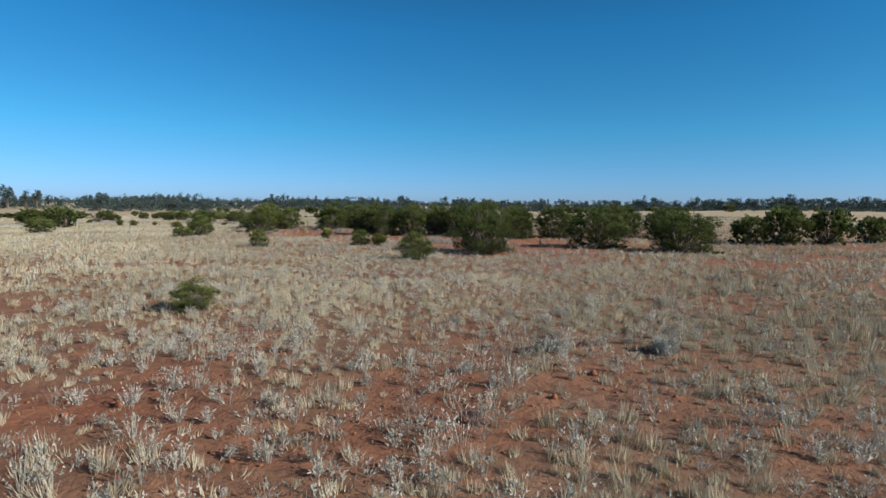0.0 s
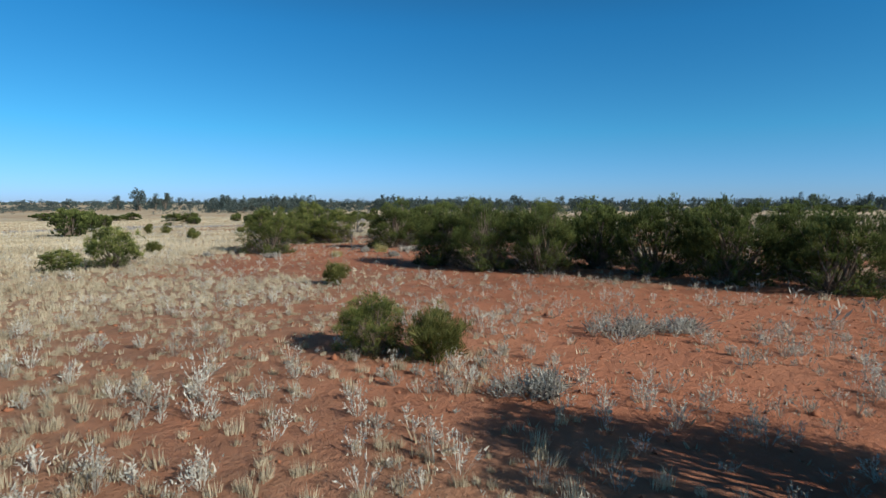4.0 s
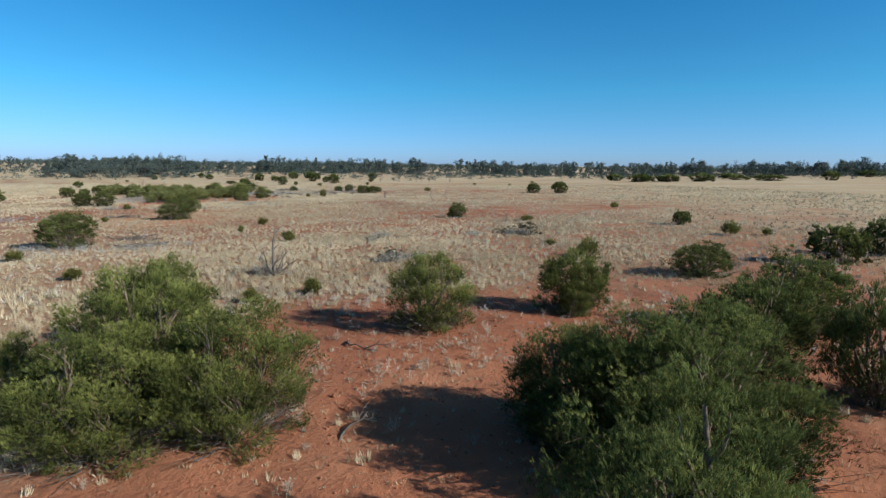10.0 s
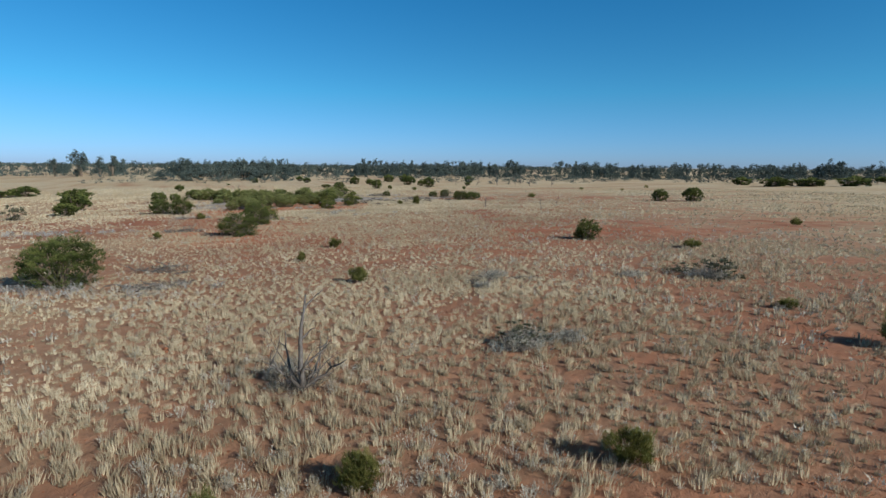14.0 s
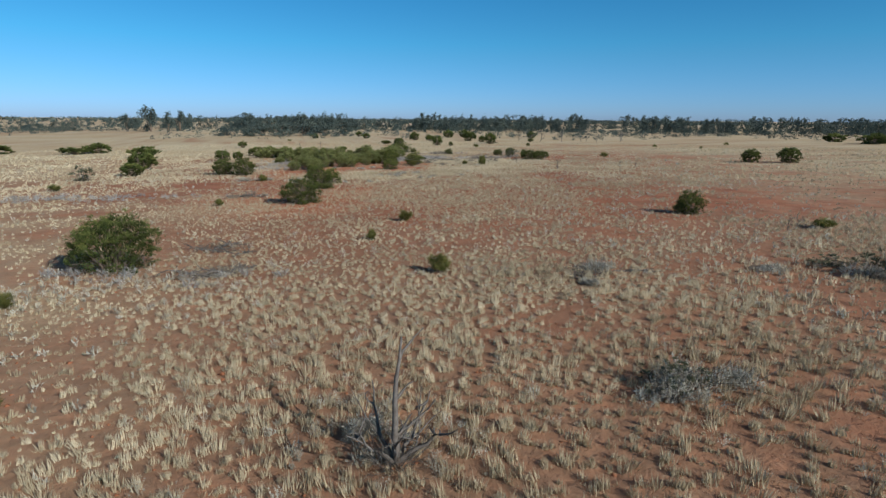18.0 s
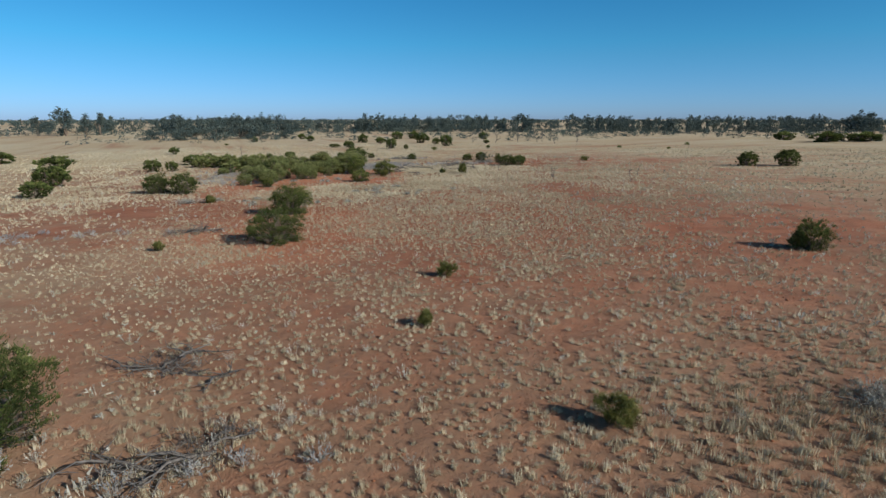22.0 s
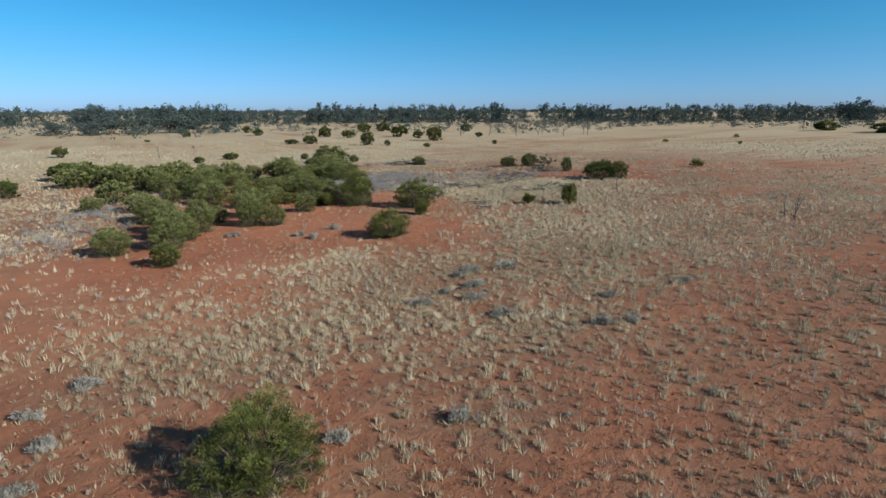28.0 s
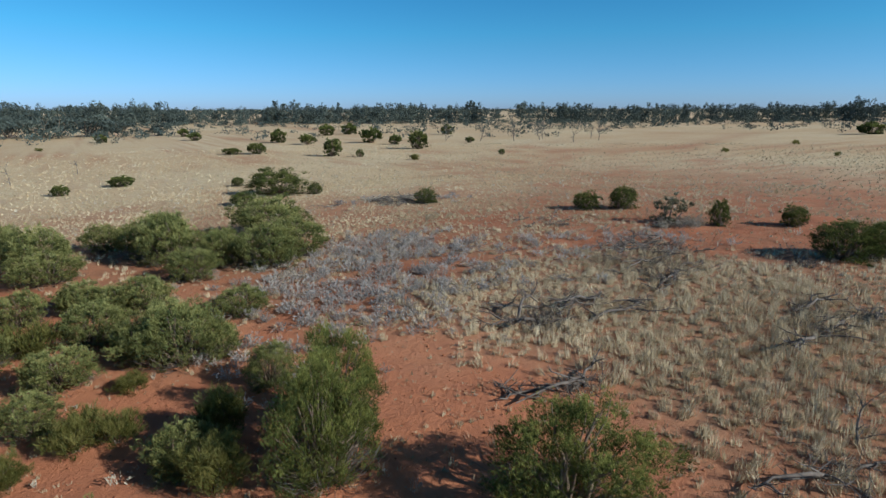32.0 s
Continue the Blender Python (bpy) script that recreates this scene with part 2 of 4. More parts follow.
def grass_cover(x, y):
    """How thick the dry grass stands, 0 to 1."""
    g = 0.80 + 0.0 * x
    bare = [(-23, -43, 3.5, 3, 0, 0.3), (-18, -46, 2.5, 2, 0, 0.4), (-13, -44, 12, 9, 20, 0.22), (12, -18, 16, 7, 30, 0.55), (3, -17, 7, 12, 0, 0.5), (6, -6, 9, 10, 0, 0.62), (2, 12, 9, 13, 0, 0.72),
            (10, 22, 13, 9, 0, 0.68), (22, 28, 20, 6, -20, 0.5), (12, 33, 11, 4, 0, 0.5), (0, 57, 4, 5, 0, 0.35), (32, 90, 40, 17, -12, 0.30), (-2, 112, 22, 12, -10, 0.45), (14, 101, 7, 13, -20, 0.75)]
    bare_north = [(8.5, 37.5, 6.5, 4, 0, 0.4), (44, 169.5, 8, 5.5, 35, 0.55), (60, 80, 22, 12, -20, 0.4), (6, 120, 9, 9, 0, 0.45), (26, 146, 16, 12, 20, 0.72), (15, 134, 10, 8, 0, 0.5), (34, 139, 7, 5, 0, 0.4), (40, 156, 5, 6, 0, 0.65), (30, 166, 11, 15, 0, 0.66),
            (33, 116, 16, 9, 0, 0.3), (56, 180, 12, 6, 0, 0.45), (71, 166, 13, 6, -30, 0.45), (20, 185, 16, 10, 0, 0.3), (110, 150, 40, 14, -30, 0.3), (160, 230, 60, 22, -30, 0.35)]
    for cx, cy, rx, ry, turn, amount in bare + bare_north:
        g = g - amount * spot(x, y, cx, cy, rx, ry, turn)
    thick = [(8, 94.6, 1.6, 2.6, -20, 0.9), (7.5, 91, 3.5, 1.3, 10, 0.7), (4.5, 103, 4, 3, 0, 0.35), (20, 99, 4, 6, -20, 0.45), (-1, -27, 4, 3, 0, 0.35), (-6, -36, 6, 4, 20, 0.12), (1, -34, 5, 3, 20, 0.1), (22, 134.5, 4, 1.5, -10, 0.5), (20, 128.5, 2.5, 2, 0, 0.4), (3, 93, 8, 7, 0, 0.2), (18, 123, 4, 3, 0, 0.55), (27, 136, 5, 2, 30, 0.4), (22, 57, 22, 10, -25, 0.15), (51, 162, 9, 6, -25, 0.5), (54, 156, 12, 8, 0, 0.45), (60, 148, 14, 8, -20, 0.25), (15, 225, 60, 30, 0, 0.3), (51, 131, 16, 10, -20, 0.25), (40, 191, 24, 7, -25, 0.3), (-14, 25, 8, 18, 0, 0.2), (-26, 40, 24, 40, 0, 0.35), (-10, -44, 14, 9, 0, 0.2)]
    for cx, cy, rx, ry, turn, amount in thick:
        g = g + amount * spot(x, y, cx, cy, rx, ry, turn)
    g = g + 0.65 * (patches(x, y, 5, 3) - 0.5) + 0.6 * (patches(x, y, 1.7, 4) - 0.5) + 0.3 * (patches(x, y, 24, 5) - 0.5)
    return np.clip(g, 0.02, 1)


def herb_cover(x, y):
    s = 0.08 + 0.13 * patches(x, y, 7, 6) + 0.75 * spot(x, y, -20, -42, 14, 16) + 0.34 * spot(x, y, -2, -18, 14, 15) + 0.75 * spot(x, y, -3, -34, 9, 6, 20) + 0.3 * spot(x, y, 4, -25, 6, 7) - 0.1 * spot(x, y, 5, 26, 5, 8) + 0.34 * spot(x, y, 16, 28, 10, 6) + 0.30 * spot(x, y, -9, 14, 6, 10) + 0.35 * spot(x, y, 7, 40, 6, 4) + 0.6 * spot(x, y, 10.5, 46.6, 1.8, 1.3) + 0.45 * spot(x, y, 1, 66, 9, 4) + 0.6 * spot(x, y, 8.5, 37.5, 6, 4.5)
    s = s - 0.12 * spot(x, y, 18, 95, 30, 18) + 0.10 * spot(x, y, 24, 118, 10, 6) + 0.20 * spot(x, y, 58, 168, 10, 6)
    return np.clip(s * (0.1 + 2.6 * patches(x, y, 2.1, 7) ** 2) * (1 - 0.6 * np.clip((y - 95) / 20, 0, 1)), 0, 1)


AXIS = [(-26, -62), (-8, -30), (0, 0), (4, 25), (12, 50), (14, 85), (28, 125), (45, 160), (54, 172)]


def off_axis(x, y):
    """Distance from the middle line of the nearer country."""
    best = np.full(np.shape(x), 1e9)
    for (ax, ay), (bx, by) in zip(AXIS[:-1], AXIS[1:]):
        dx, dy = bx - ax, by - ay
        u = np.clip(((x - ax) * dx + (y - ay) * dy) / (dx * dx + dy * dy), 0, 1)
        best = np.minimum(best, np.hypot(x - ax - u * dx, y - ay - u * dy))
    return best


def mesh_from(name, verts, faces, material, tone=None, attribute="tone", smooth=False):
    """A mesh from arrays of corners and of faces with the same number of corners each."""
    verts, faces = np.asarray(verts, np.float32), np.asarray(faces, np.int32)
    me = bpy.data.meshes.new(name)
    n, k = faces.shape
    me.vertices.add(len(verts))
    me.vertices.foreach_set("co", verts.ravel())
    me.loops.add(n * k)
    me.loops.foreach_set("vertex_index", faces.ravel())
    me.polygons.add(n)
    me.polygons.foreach_set("loop_start", np.arange(0, n * k, k, dtype=np.int32))
    me.polygons.foreach_set("loop_total", np.full(n, k, np.int32))
    if tone is not None:
        me.attributes.new(attribute, "FLOAT", "POINT").data.foreach_set("value", np.asarray(tone, np.float32))
    me.update(calc_edges=True)
    if smooth:
        me.polygons.foreach_set("use_smooth", np.ones(n, bool))
    me.materials.append(material)
    return me


# Ovals of clean blown sand: middle, half width, half length, turn
DRIFTS = [(26, 147, 17, 14, 20), (29, 166, 12, 15, 0), (14, 100, 7, 12, -20), (5, 97, 5, 9, 0), (11, 90, 5, 4, 0), (15, 133, 9, 8, 0), (40, 157, 5, 6, 0), (4, 12, 8, 9, 0), (10, 23, 9, 7, 0), (4, -14, 9, 7, 0)]


def ground():
    def steps(lo, hi, fine):
        inner = np.arange(lo, hi, fine)
        grow = fine * np.cumsum(1.22 ** np.arange(1, 46))
        grow = grow[grow < 4300]
        return np.concatenate([lo - grow[::-1], inner, hi + grow])
    xs, ys = steps(-40, 90, 0.42), steps(-66, 205, 0.42)
    X, Y = np.meshgrid(xs, ys)
    Z = land(X, Y)
    far = np.clip((off_axis(X, Y) - 28) / 70, 0, 1)
    west = np.interp(Y, [p[1] for p in AXIS], [p[0] for p in AXIS]) - X
    far = np.maximum(far, np.clip((west - 6) / 26, 0, 1) * np.clip((Y + 20) / 20, 0, 1) * np.clip((120 - Y) / 50, 0, 1))
    far = np.maximum(far, np.clip((Y + 0.35 * X - 205) / 30, 0, 1) * np.clip((105 - X) / 40, 0, 1))
    litter = np.clip(grass_cover(X, Y) * (0.27 + 0.83 * far) + 0.16 * far, 0, 1)
    nx, ny = len(xs), len(ys)
    i = (np.arange(ny - 1)[:, None] * nx + np.arange(nx - 1)[None, :]).ravel()
    faces = np.stack([i, i + 1, i + nx + 1, i + nx], 1)
    me = mesh_from("ground", np.stack([X.ravel(), Y.ravel(), Z.ravel()], 1), faces, SOIL, litter.ravel(), "litter", True)
    crust = 0.75 * np.clip(1.6 * grass_cover(X, Y) - 0.4, 0, 1) + 0.2 * spot(X, Y, 38, 98, 34, 26, -12) + 0.25 * patches(X, Y, 13, 22) + 0.6 * spot(X, Y, -17, -42, 22, 20)
    me.attributes.new("crust", "FLOAT", "POINT").data.foreach_set("value", crust.ravel().astype(np.float32))
    drift = sum(spot(X, Y, *oval) for oval in DRIFTS) * np.clip(0.35 + 1.1 * patches(X, Y, 6, 31), 0, 1)
    me.attributes.new("drift", "FLOAT", "POINT").data.foreach_set("value", np.clip(drift, 0, 1).ravel().astype(np.float32))
    return tagged(new("ground", me), "red sandy plain with dry grass litter", "ground", kind="structure")


ground()


# ---- grass, herbs, clods ----
def scatter(spacing, keep, x0=-75, x1=190, y0=-75, y1=330, seed=1):
    r = np.random.default_rng(seed)
    gx, gy = np.meshgrid(np.arange(x0, x1, spacing), np.arange(y0, y1, spacing))
    x, y = (gx + r.uniform(-0.85, 0.85, gx.shape) * spacing).ravel(), (gy + r.uniform(-0.85, 0.85, gx.shape) * spacing).ravel()
    near = off_axis(x, y)
    west = np.interp(y, [p[1] for p in AXIS], [p[0] for p in AXIS]) - x
    near = np.where((west > 0) & (y > 25), np.minimum((1.5 - 0.3 * np.clip((y - 85) / 15, 0, 1)) * near, np.maximum(near, 47)), near)
    ok = keep(x, y, near, r)
    return x[ok], y[ok], r


def tufts(x, y, r, blades, height, spread, width, lean, tone=None, flat=0.0):
    """Tussocks of narrow blades fanning out from a common crown: corners, faces and a tone for each corner."""
    n = len(x)
    z = land(x, y) - 0.02
    turn, a = r.uniform(0, 2 * np.pi, (n, blades)), r.uniform(0, 1, (n, blades)) ** 0.6
    oval, way = r.uniform(0.6, 1.0, (n, 1)), r.uniform(0, np.pi, (n, 1))
    ux, uy = np.cos(turn), np.sin(turn) * oval
    ux, uy = ux * np.cos(way) - uy * np.sin(way), ux * np.sin(way) + uy * np.cos(way)
    px, py = x[:, None] + spread[:, None] * 0.5 * a * ux, y[:, None] + spread[:, None] * 0.5 * a * uy
    h = height[:, None] * r.uniform(0.5, 1.1, (n, blades)) * (1 - flat * a * a)
    out = lean * (0.15 + a) * h
    wind = r.normal(0, 0.12, (n, 2, 1)) * height[:, None, None]
    tx, ty = px + out * ux + wind[:, 0] + r.normal(0, 0.12, h.shape) * h, py + out * uy + wind[:, 1] + r.normal(0, 0.12, h.shape) * h
    side = r.uniform(0, 2 * np.pi, (n, blades))
    w = width[:, None] * r.uniform(0.6, 1.3, (n, blades))
    sx, sy = np.cos(side) * w, np.sin(side) * w
    zb = np.broadcast_to(z[:, None], px.shape)
    v = np.stack([np.stack([px - sx, py - sy, zb], -1), np.stack([px + sx, py + sy, zb], -1), np.stack([tx + 0.35 * sx, ty + 0.35 * sy, zb + h], -1)], 2)
    base = r.uniform(0, 1, n) if tone is None else tone
    t = np.clip(base[:, None] + r.uniform(-0.18, 0.18, (n, blades)), 0, 1)
    return v.reshape(-1, 3), np.repeat(t.ravel(), 3)


def stuff(name, pieces, material, label, category):
    verts, tone = np.concatenate([p[0] for p in pieces]), np.concatenate([p[1] for p in pieces])
    me = mesh_from(name, verts, np.arange(len(verts)).reshape(-1, 3), material, tone)
    return tagged(new(name, me), label, category, kind="stuff")


def grass_size(x, y):
    return 1.0 - 0.3 * spot(x, y, 0, 78, 24, 24) + 0.38 * spot(x, y, 54, 157, 15, 12) - 0.32 * spot(x, y, 30, 92, 44, 20, -12) - 0.2 * spot(x, y, 0, -8, 18, 22) + 0.1 * spot(x, y, 18, 52, 25, 12)


def dry_grass():
    pieces = []
    for seed, spacing, lo, hi, south, blades, wide in ((1, 0.31, -1, 9, 6, 64, 0.0044), (2, 0.365, -1, 16, 999, 42, 0.0080), (3, 0.42, 16, 48, 999, 15, 0.0165), (4, 0.8, 48, 140, 999, 6, 0.055)):
        keep = lambda x, y, near, r: (near >= lo) & (near < hi) & (y < south) & ((seed != 2) | (near >= 9) | (y >= 6)) & (r.random(x.shape) < 1.05 * grass_cover(x, y) ** 2.1)
        x, y, r = scatter(spacing, keep, -135 if seed == 4 else -75, seed=seed)
        field = np.clip((y + 0.35 * x - 195) / 25, 0, 1)
        s = (1 - 0.3 * field) * grass_size(x, y) * r.uniform(0.42, 1.35, len(x)) * (0.8 + 0.45 * patches(x, y, 3.5, 18))
        tone = np.clip(0.2 + 0.28 * spot(x, y, 53, 157, 13, 9, -20) - 0.06 * spot(x, y, 34, 108, 30, 22) + 0.7 * patches(x, y, 6, 8) + r.normal(0, 0.2, len(x)), 0, 1)
        pieces.append(tufts(x, y, r, blades, (0.27 if seed == 1 else 0.33) * s, (0.34 if seed == 4 else 0.24 if seed == 1 else 0.28) * s, wide * (0.7 + 0.5 * s), 0.2, tone, 0.45))
    # close-set short tussocks on the trampled flat
    keep = lambda x, y, near, r: (near < 40) & (r.random(x.shape) < np.clip(1.0 * spot(x, y, 32, 93, 26, 20, -12) + 0.75 * spot(x, y, 32, 124, 15, 9) + 0.6 * spot(x, y, 22, 133, 8, 6, 20) + spot(x, y, 52, 146, 17, 9, -10), 0, 1) * np.clip(2.6 * patches(x, y, 2.4, 33) - 0.35, 0.12 + 0.35 * spot(x, y, 52, 146, 17, 9, -10), 1))
    x, y, r = scatter(0.46, keep, -5, 75, 70, 160, seed=21)
    s = r.uniform(0.5, 1.3, len(x)) + 0.5 * (r.random(len(x)) < 0.06)
    pieces.append(tufts(x, y, r, 24, 0.27 * s, 0.19 * s, 0.0095 * (0.6 + 0.5 * s), 0.25, np.clip(r.normal(0.28, 0.2, len(x)), 0, 1), 0.4))
    return stuff("dry_grass", pieces, STRAW, "straw-coloured dry tussock grass on red sand", "grass")


def sprigs(x, y, r, stalks, per, high, wide, leaf, tone=None):
    """Low bushy herbs: stalks fanning up from one foot, set with small leaves towards their ends."""
    n = len(x)
    a, q = r.uniform(0, 2 * np.pi, (n, stalks)), r.uniform(0, 1, (n, stalks)) ** 0.6
    d = np.stack([np.cos(a), np.sin(a)], -1)
    foot = np.concatenate([0.16 * wide[:, None, None] * q[..., None] * d, np.zeros((n, stalks, 1))], -1)
    top = (high[:, None] * r.uniform(0.55, 1.1, (n, stalks)) * (1 - 0.45 * q * q))[..., None]
    tip = np.concatenate([0.5 * wide[:, None, None] * q[..., None] * d * r.uniform(0.75, 1.15, (n, stalks, 1)), top], -1)
    tip += r.normal(0, 0.05, tip.shape) * wide[:, None, None]
    tip[..., 2] = np.maximum(tip[..., 2], 0.03)
    at = np.stack([x, y, land(x, y)], 1)[:, None, :]
    foot, tip = foot + at, tip + at
    side = np.concatenate([-d[..., ::-1] * (1, -1), np.zeros((n, stalks, 1))], -1) * (0.10 * leaf[:, None, None])
    stem = np.stack([foot - side, foot + side, tip], 2).reshape(-1, 3)
    f = r.uniform(0.3, 1.0, (n, stalks, per, 1)) ** 0.8
    o = foot[:, :, None] + (tip - foot)[:, :, None] * f
    way = (tip - foot)[:, :, None] / (np.linalg.norm(tip - foot, axis=2)[:, :, None, None] + 1e-9) * 0.7 + r.normal(0, 0.55, o.shape)
    cross = np.cross(way, r.normal(0, 1, o.shape))
    cross /= np.linalg.norm(cross, axis=3)[..., None] + 1e-9
    size = leaf[:, None, None, None] * r.uniform(0.6, 1.4, f.shape)
    v = np.stack([o - cross * size * 0.27, o + cross * size * 0.27, o + way * size], 3).reshape(-1, 3)
    base = r.uniform(0, 1, n) if tone is None else tone
    shade = base[:, None] + r.uniform(-0.15, 0.15, (n, stalks))
    leafy = np.clip(shade[..., None] + r.uniform(-0.2, 0.2, (n, stalks, per)), 0, 1)
    return np.concatenate([stem, v]), np.concatenate([np.repeat(np.clip(shade, 0, 1).ravel(), 3), np.repeat(leafy.ravel(), 3)])


def grey_herbs():
    pieces = []
    for seed, spacing, lo, hi, leaves, leaf in ((5, 0.45, -1, 12, (15, 6), 0.032), (6, 0.52, 12, 52, (6, 4), 0.085)):
        keep = lambda x, y, near, r: (near >= lo) & (near < hi) & (r.random(x.shape) < 0.8 * herb_cover(x, y))
        x, y, r = scatter(spacing, keep, seed=seed)
        s = r.uniform(0.3, 1.25, len(x)) ** 1.3 + 0.7 * (r.random(len(x)) < 0.12)
        pieces.append(sprigs(x, y, r, *leaves, 0.31 * s, 0.45 * s, leaf * (0.6 + 0.4 * s)))
    keep = lambda x, y, near, r: (off_axis(x, y) < 17) & (r.random(x.shape) < 0.38 * np.clip(spot(x, y, -20, -40, 15, 20) + 0.75 * spot(x, y, -3, -16, 11, 12) + 1.4 * spot(x, y, 0, 64, 7, 4.5) + spot(x, y, 9.5, 47.5, 3.5, 2.5) + 1.3 * spot(x, y, 8.5, 37.5, 5.5, 4), 0, 1.4) * (patches(x, y, 2.6, 24) > 0.5))
    x, y, r = scatter(0.55, keep, -50, 25, -70, 75, seed=26)
    s = r.uniform(0.5, 1.25, len(x))
    pieces.append(sprigs(x, y, r, 26, 7, 0.38 * s, 0.50 * s, 0.028 + 0.008 * s, np.clip(r.normal(0.5, 0.3, len(x)), 0, 1)))
    return stuff("grey_herbs", pieces, HERB, "pale grey low herbs scattered on red sand", "herb")


def bluebush_field():
    inside = lambda x, y: 0.5 * spot(x, y, -19, 108, 9, 3, 10) + 0.45 * spot(x, y, -30, 92, 10, 3, 15) + 0.5 * spot(x, y, -6, 106, 7, 2, -10) + spot(x, y, 44, 170, 9.5, 7, 35) + 0.5 * spot(x, y, 60, 169, 8, 3.5, -25) + 0.5 * spot(x, y, 1, 67.5, 7, 1.3, -18) + 0.5 * spot(x, y, 61, 195, 6, 2.5, -20) + 0.3 * spot(x, y, 14, 166, 5, 9) + 0.6 * spot(x, y, 49, 176, 5, 5) + 0.4 * spot(x, y, 12, 152, 4, 6)
    keep = lambda x, y, near, r: r.random(x.shape) < 0.85 * np.clip(inside(x, y), 0, 1) * (patches(x, y, 2.5, 9) > 0.28)
    x, y, r = scatter(0.56, keep, -50, 90, 30, 210, seed=6)
    s = r.uniform(0.7, 1.6, len(x))
    return stuff("bluebush_field", [sprigs(x, y, r, 26, 6, 0.36 * s, 0.80 * s, 0.058 * s)], BLUEBUSH, "blue-grey low saltbush patch on red sand", "saltbush")


def clods():
    crusty = lambda x, y: spot(x, y, 34, 104, 30, 26, -12)
    keep = lambda x, y, near, r: (near < 24) & (r.random(x.shape) < 0.16 + 0.4 * (1 - grass_cover(x, y)) * patches(x, y, 4, 10) + 0.08 * crusty(x, y) + 0.5 * spot(x, y, 39, 144, 6, 4, -20) + 0.25 * spot(x, y, 14, 28, 12, 8))
    x, y, r = scatter(0.42, keep, seed=7)
    n = len(x)
    size = r.uniform(0.018, 0.055, n) * (1 + (r.random(n) < 0.06))
    shape = np.array([(1, 0, 0), (0, 1, 0), (-1, 0, 0), (0, -1, 0), (0, 0, 0.8), (0, 0, -0.5)], float)
    v = shape[None] * r.uniform(0.6, 1.4, (n, 6, 1)) * size[:, None, None]
    v[:, :, 0] += x[:, None]
    v[:, :, 1] += y[:, None]
    v[:, :, 2] += (land(x, y) + 0.2 * size)[:, None]
    f = np.array([(0, 1, 4), (1, 2, 4), (2, 3, 4), (3, 0, 4), (1, 0, 5), (2, 1, 5), (3, 2, 5), (0, 3, 5)])
    faces = (np.arange(n)[:, None, None] * 6 + f[None]).reshape(-1, 3)
    return tagged(new("soil_clods", mesh_from("soil_clods", v.reshape(-1, 3), faces, CLOD)), "small clods and pebbles of red earth", "clods", kind="stuff")


def stubble():
    """Short broken remains of grass on the bare patches."""
    keep = lambda x, y, near, r: (near < 24) & (r.random(x.shape) < 0.2 + 0.5 * patches(x, y, 3.2, 15) * patches(x, y, 11, 16) + 0.12 * (patches(x, y, 1.3, 17) > 0.6) + 0.3 * spot(x, y, 14, 28, 12, 8) + 0.5 * spot(x, y, 34, 104, 30, 26, -12))
    x, y, r = scatter(0.37, keep, seed=9)
    s = r.uniform(0.4, 1.5, len(x))
    tone = np.clip(r.normal(0.35, 0.25, len(x)), 0, 1)
    return stuff("grass_stubble", [tufts(x, y, r, 9, (0.12 + 0.07 * spot(x, y, 34, 104, 30, 26, -12)) * s, 0.15 * s, 0.009 * (0.6 + 0.6 * s), 0.6, tone)], STRAW, "short broken grey-brown grass stubble on red sand", "grass")


dry_grass()
stubble()
grey_herbs()
bluebush_field()
clods()


# ---- shrubs ----
def part(name, me, parent, label=""):
    ob = new(name, me)
    ob.parent = parent
    return tagged(ob, label)


def tube(points, radii, sides=5):
    """A tapered limb along points, as corners and quads."""
    pts = [Vector(p) for p in points]
    verts, faces = [], []
    for i, (p, rad) in enumerate(zip(pts, radii)):
        d = (pts[min(i + 1, len(pts) - 1)] - pts[max(i - 1, 0)]).normalized()
        s = d.orthogonal().normalized()
        t = d.cross(s)
        for k in range(sides):
            a = 2 * math.pi * k / sides
            verts.append(tuple(p + float(rad) * (math.cos(a) * s + math.sin(a) * t)))
    for i in range(len(pts) - 1):
        for k in range(sides):
            a, b = i * sides + k, i * sides + (k + 1) % sides
            faces.append((a, b, b + sides, a + sides))
    return verts, faces


def joined_tubes(name, tubes, material):
    verts, faces = [], []
    for v, f in tubes:
        o = len(verts)
        verts += v
        faces += [tuple(i + o for i in q) for q in f]
    return mesh_from(name, verts, faces, material, smooth=True)


def bent(r, a, b, bend, n=5):
    """Points from a to b with a wander."""
    a, b = np.array(a, float), np.array(b, float)
    side = r.normal(0, bend, 3)
    return [tuple(a + (b - a) * t + side * math.sin(math.pi * t) + r.normal(0, bend * 0.25, 3) * (0 < t < 1)) for t in np.linspace(0, 1, n)]


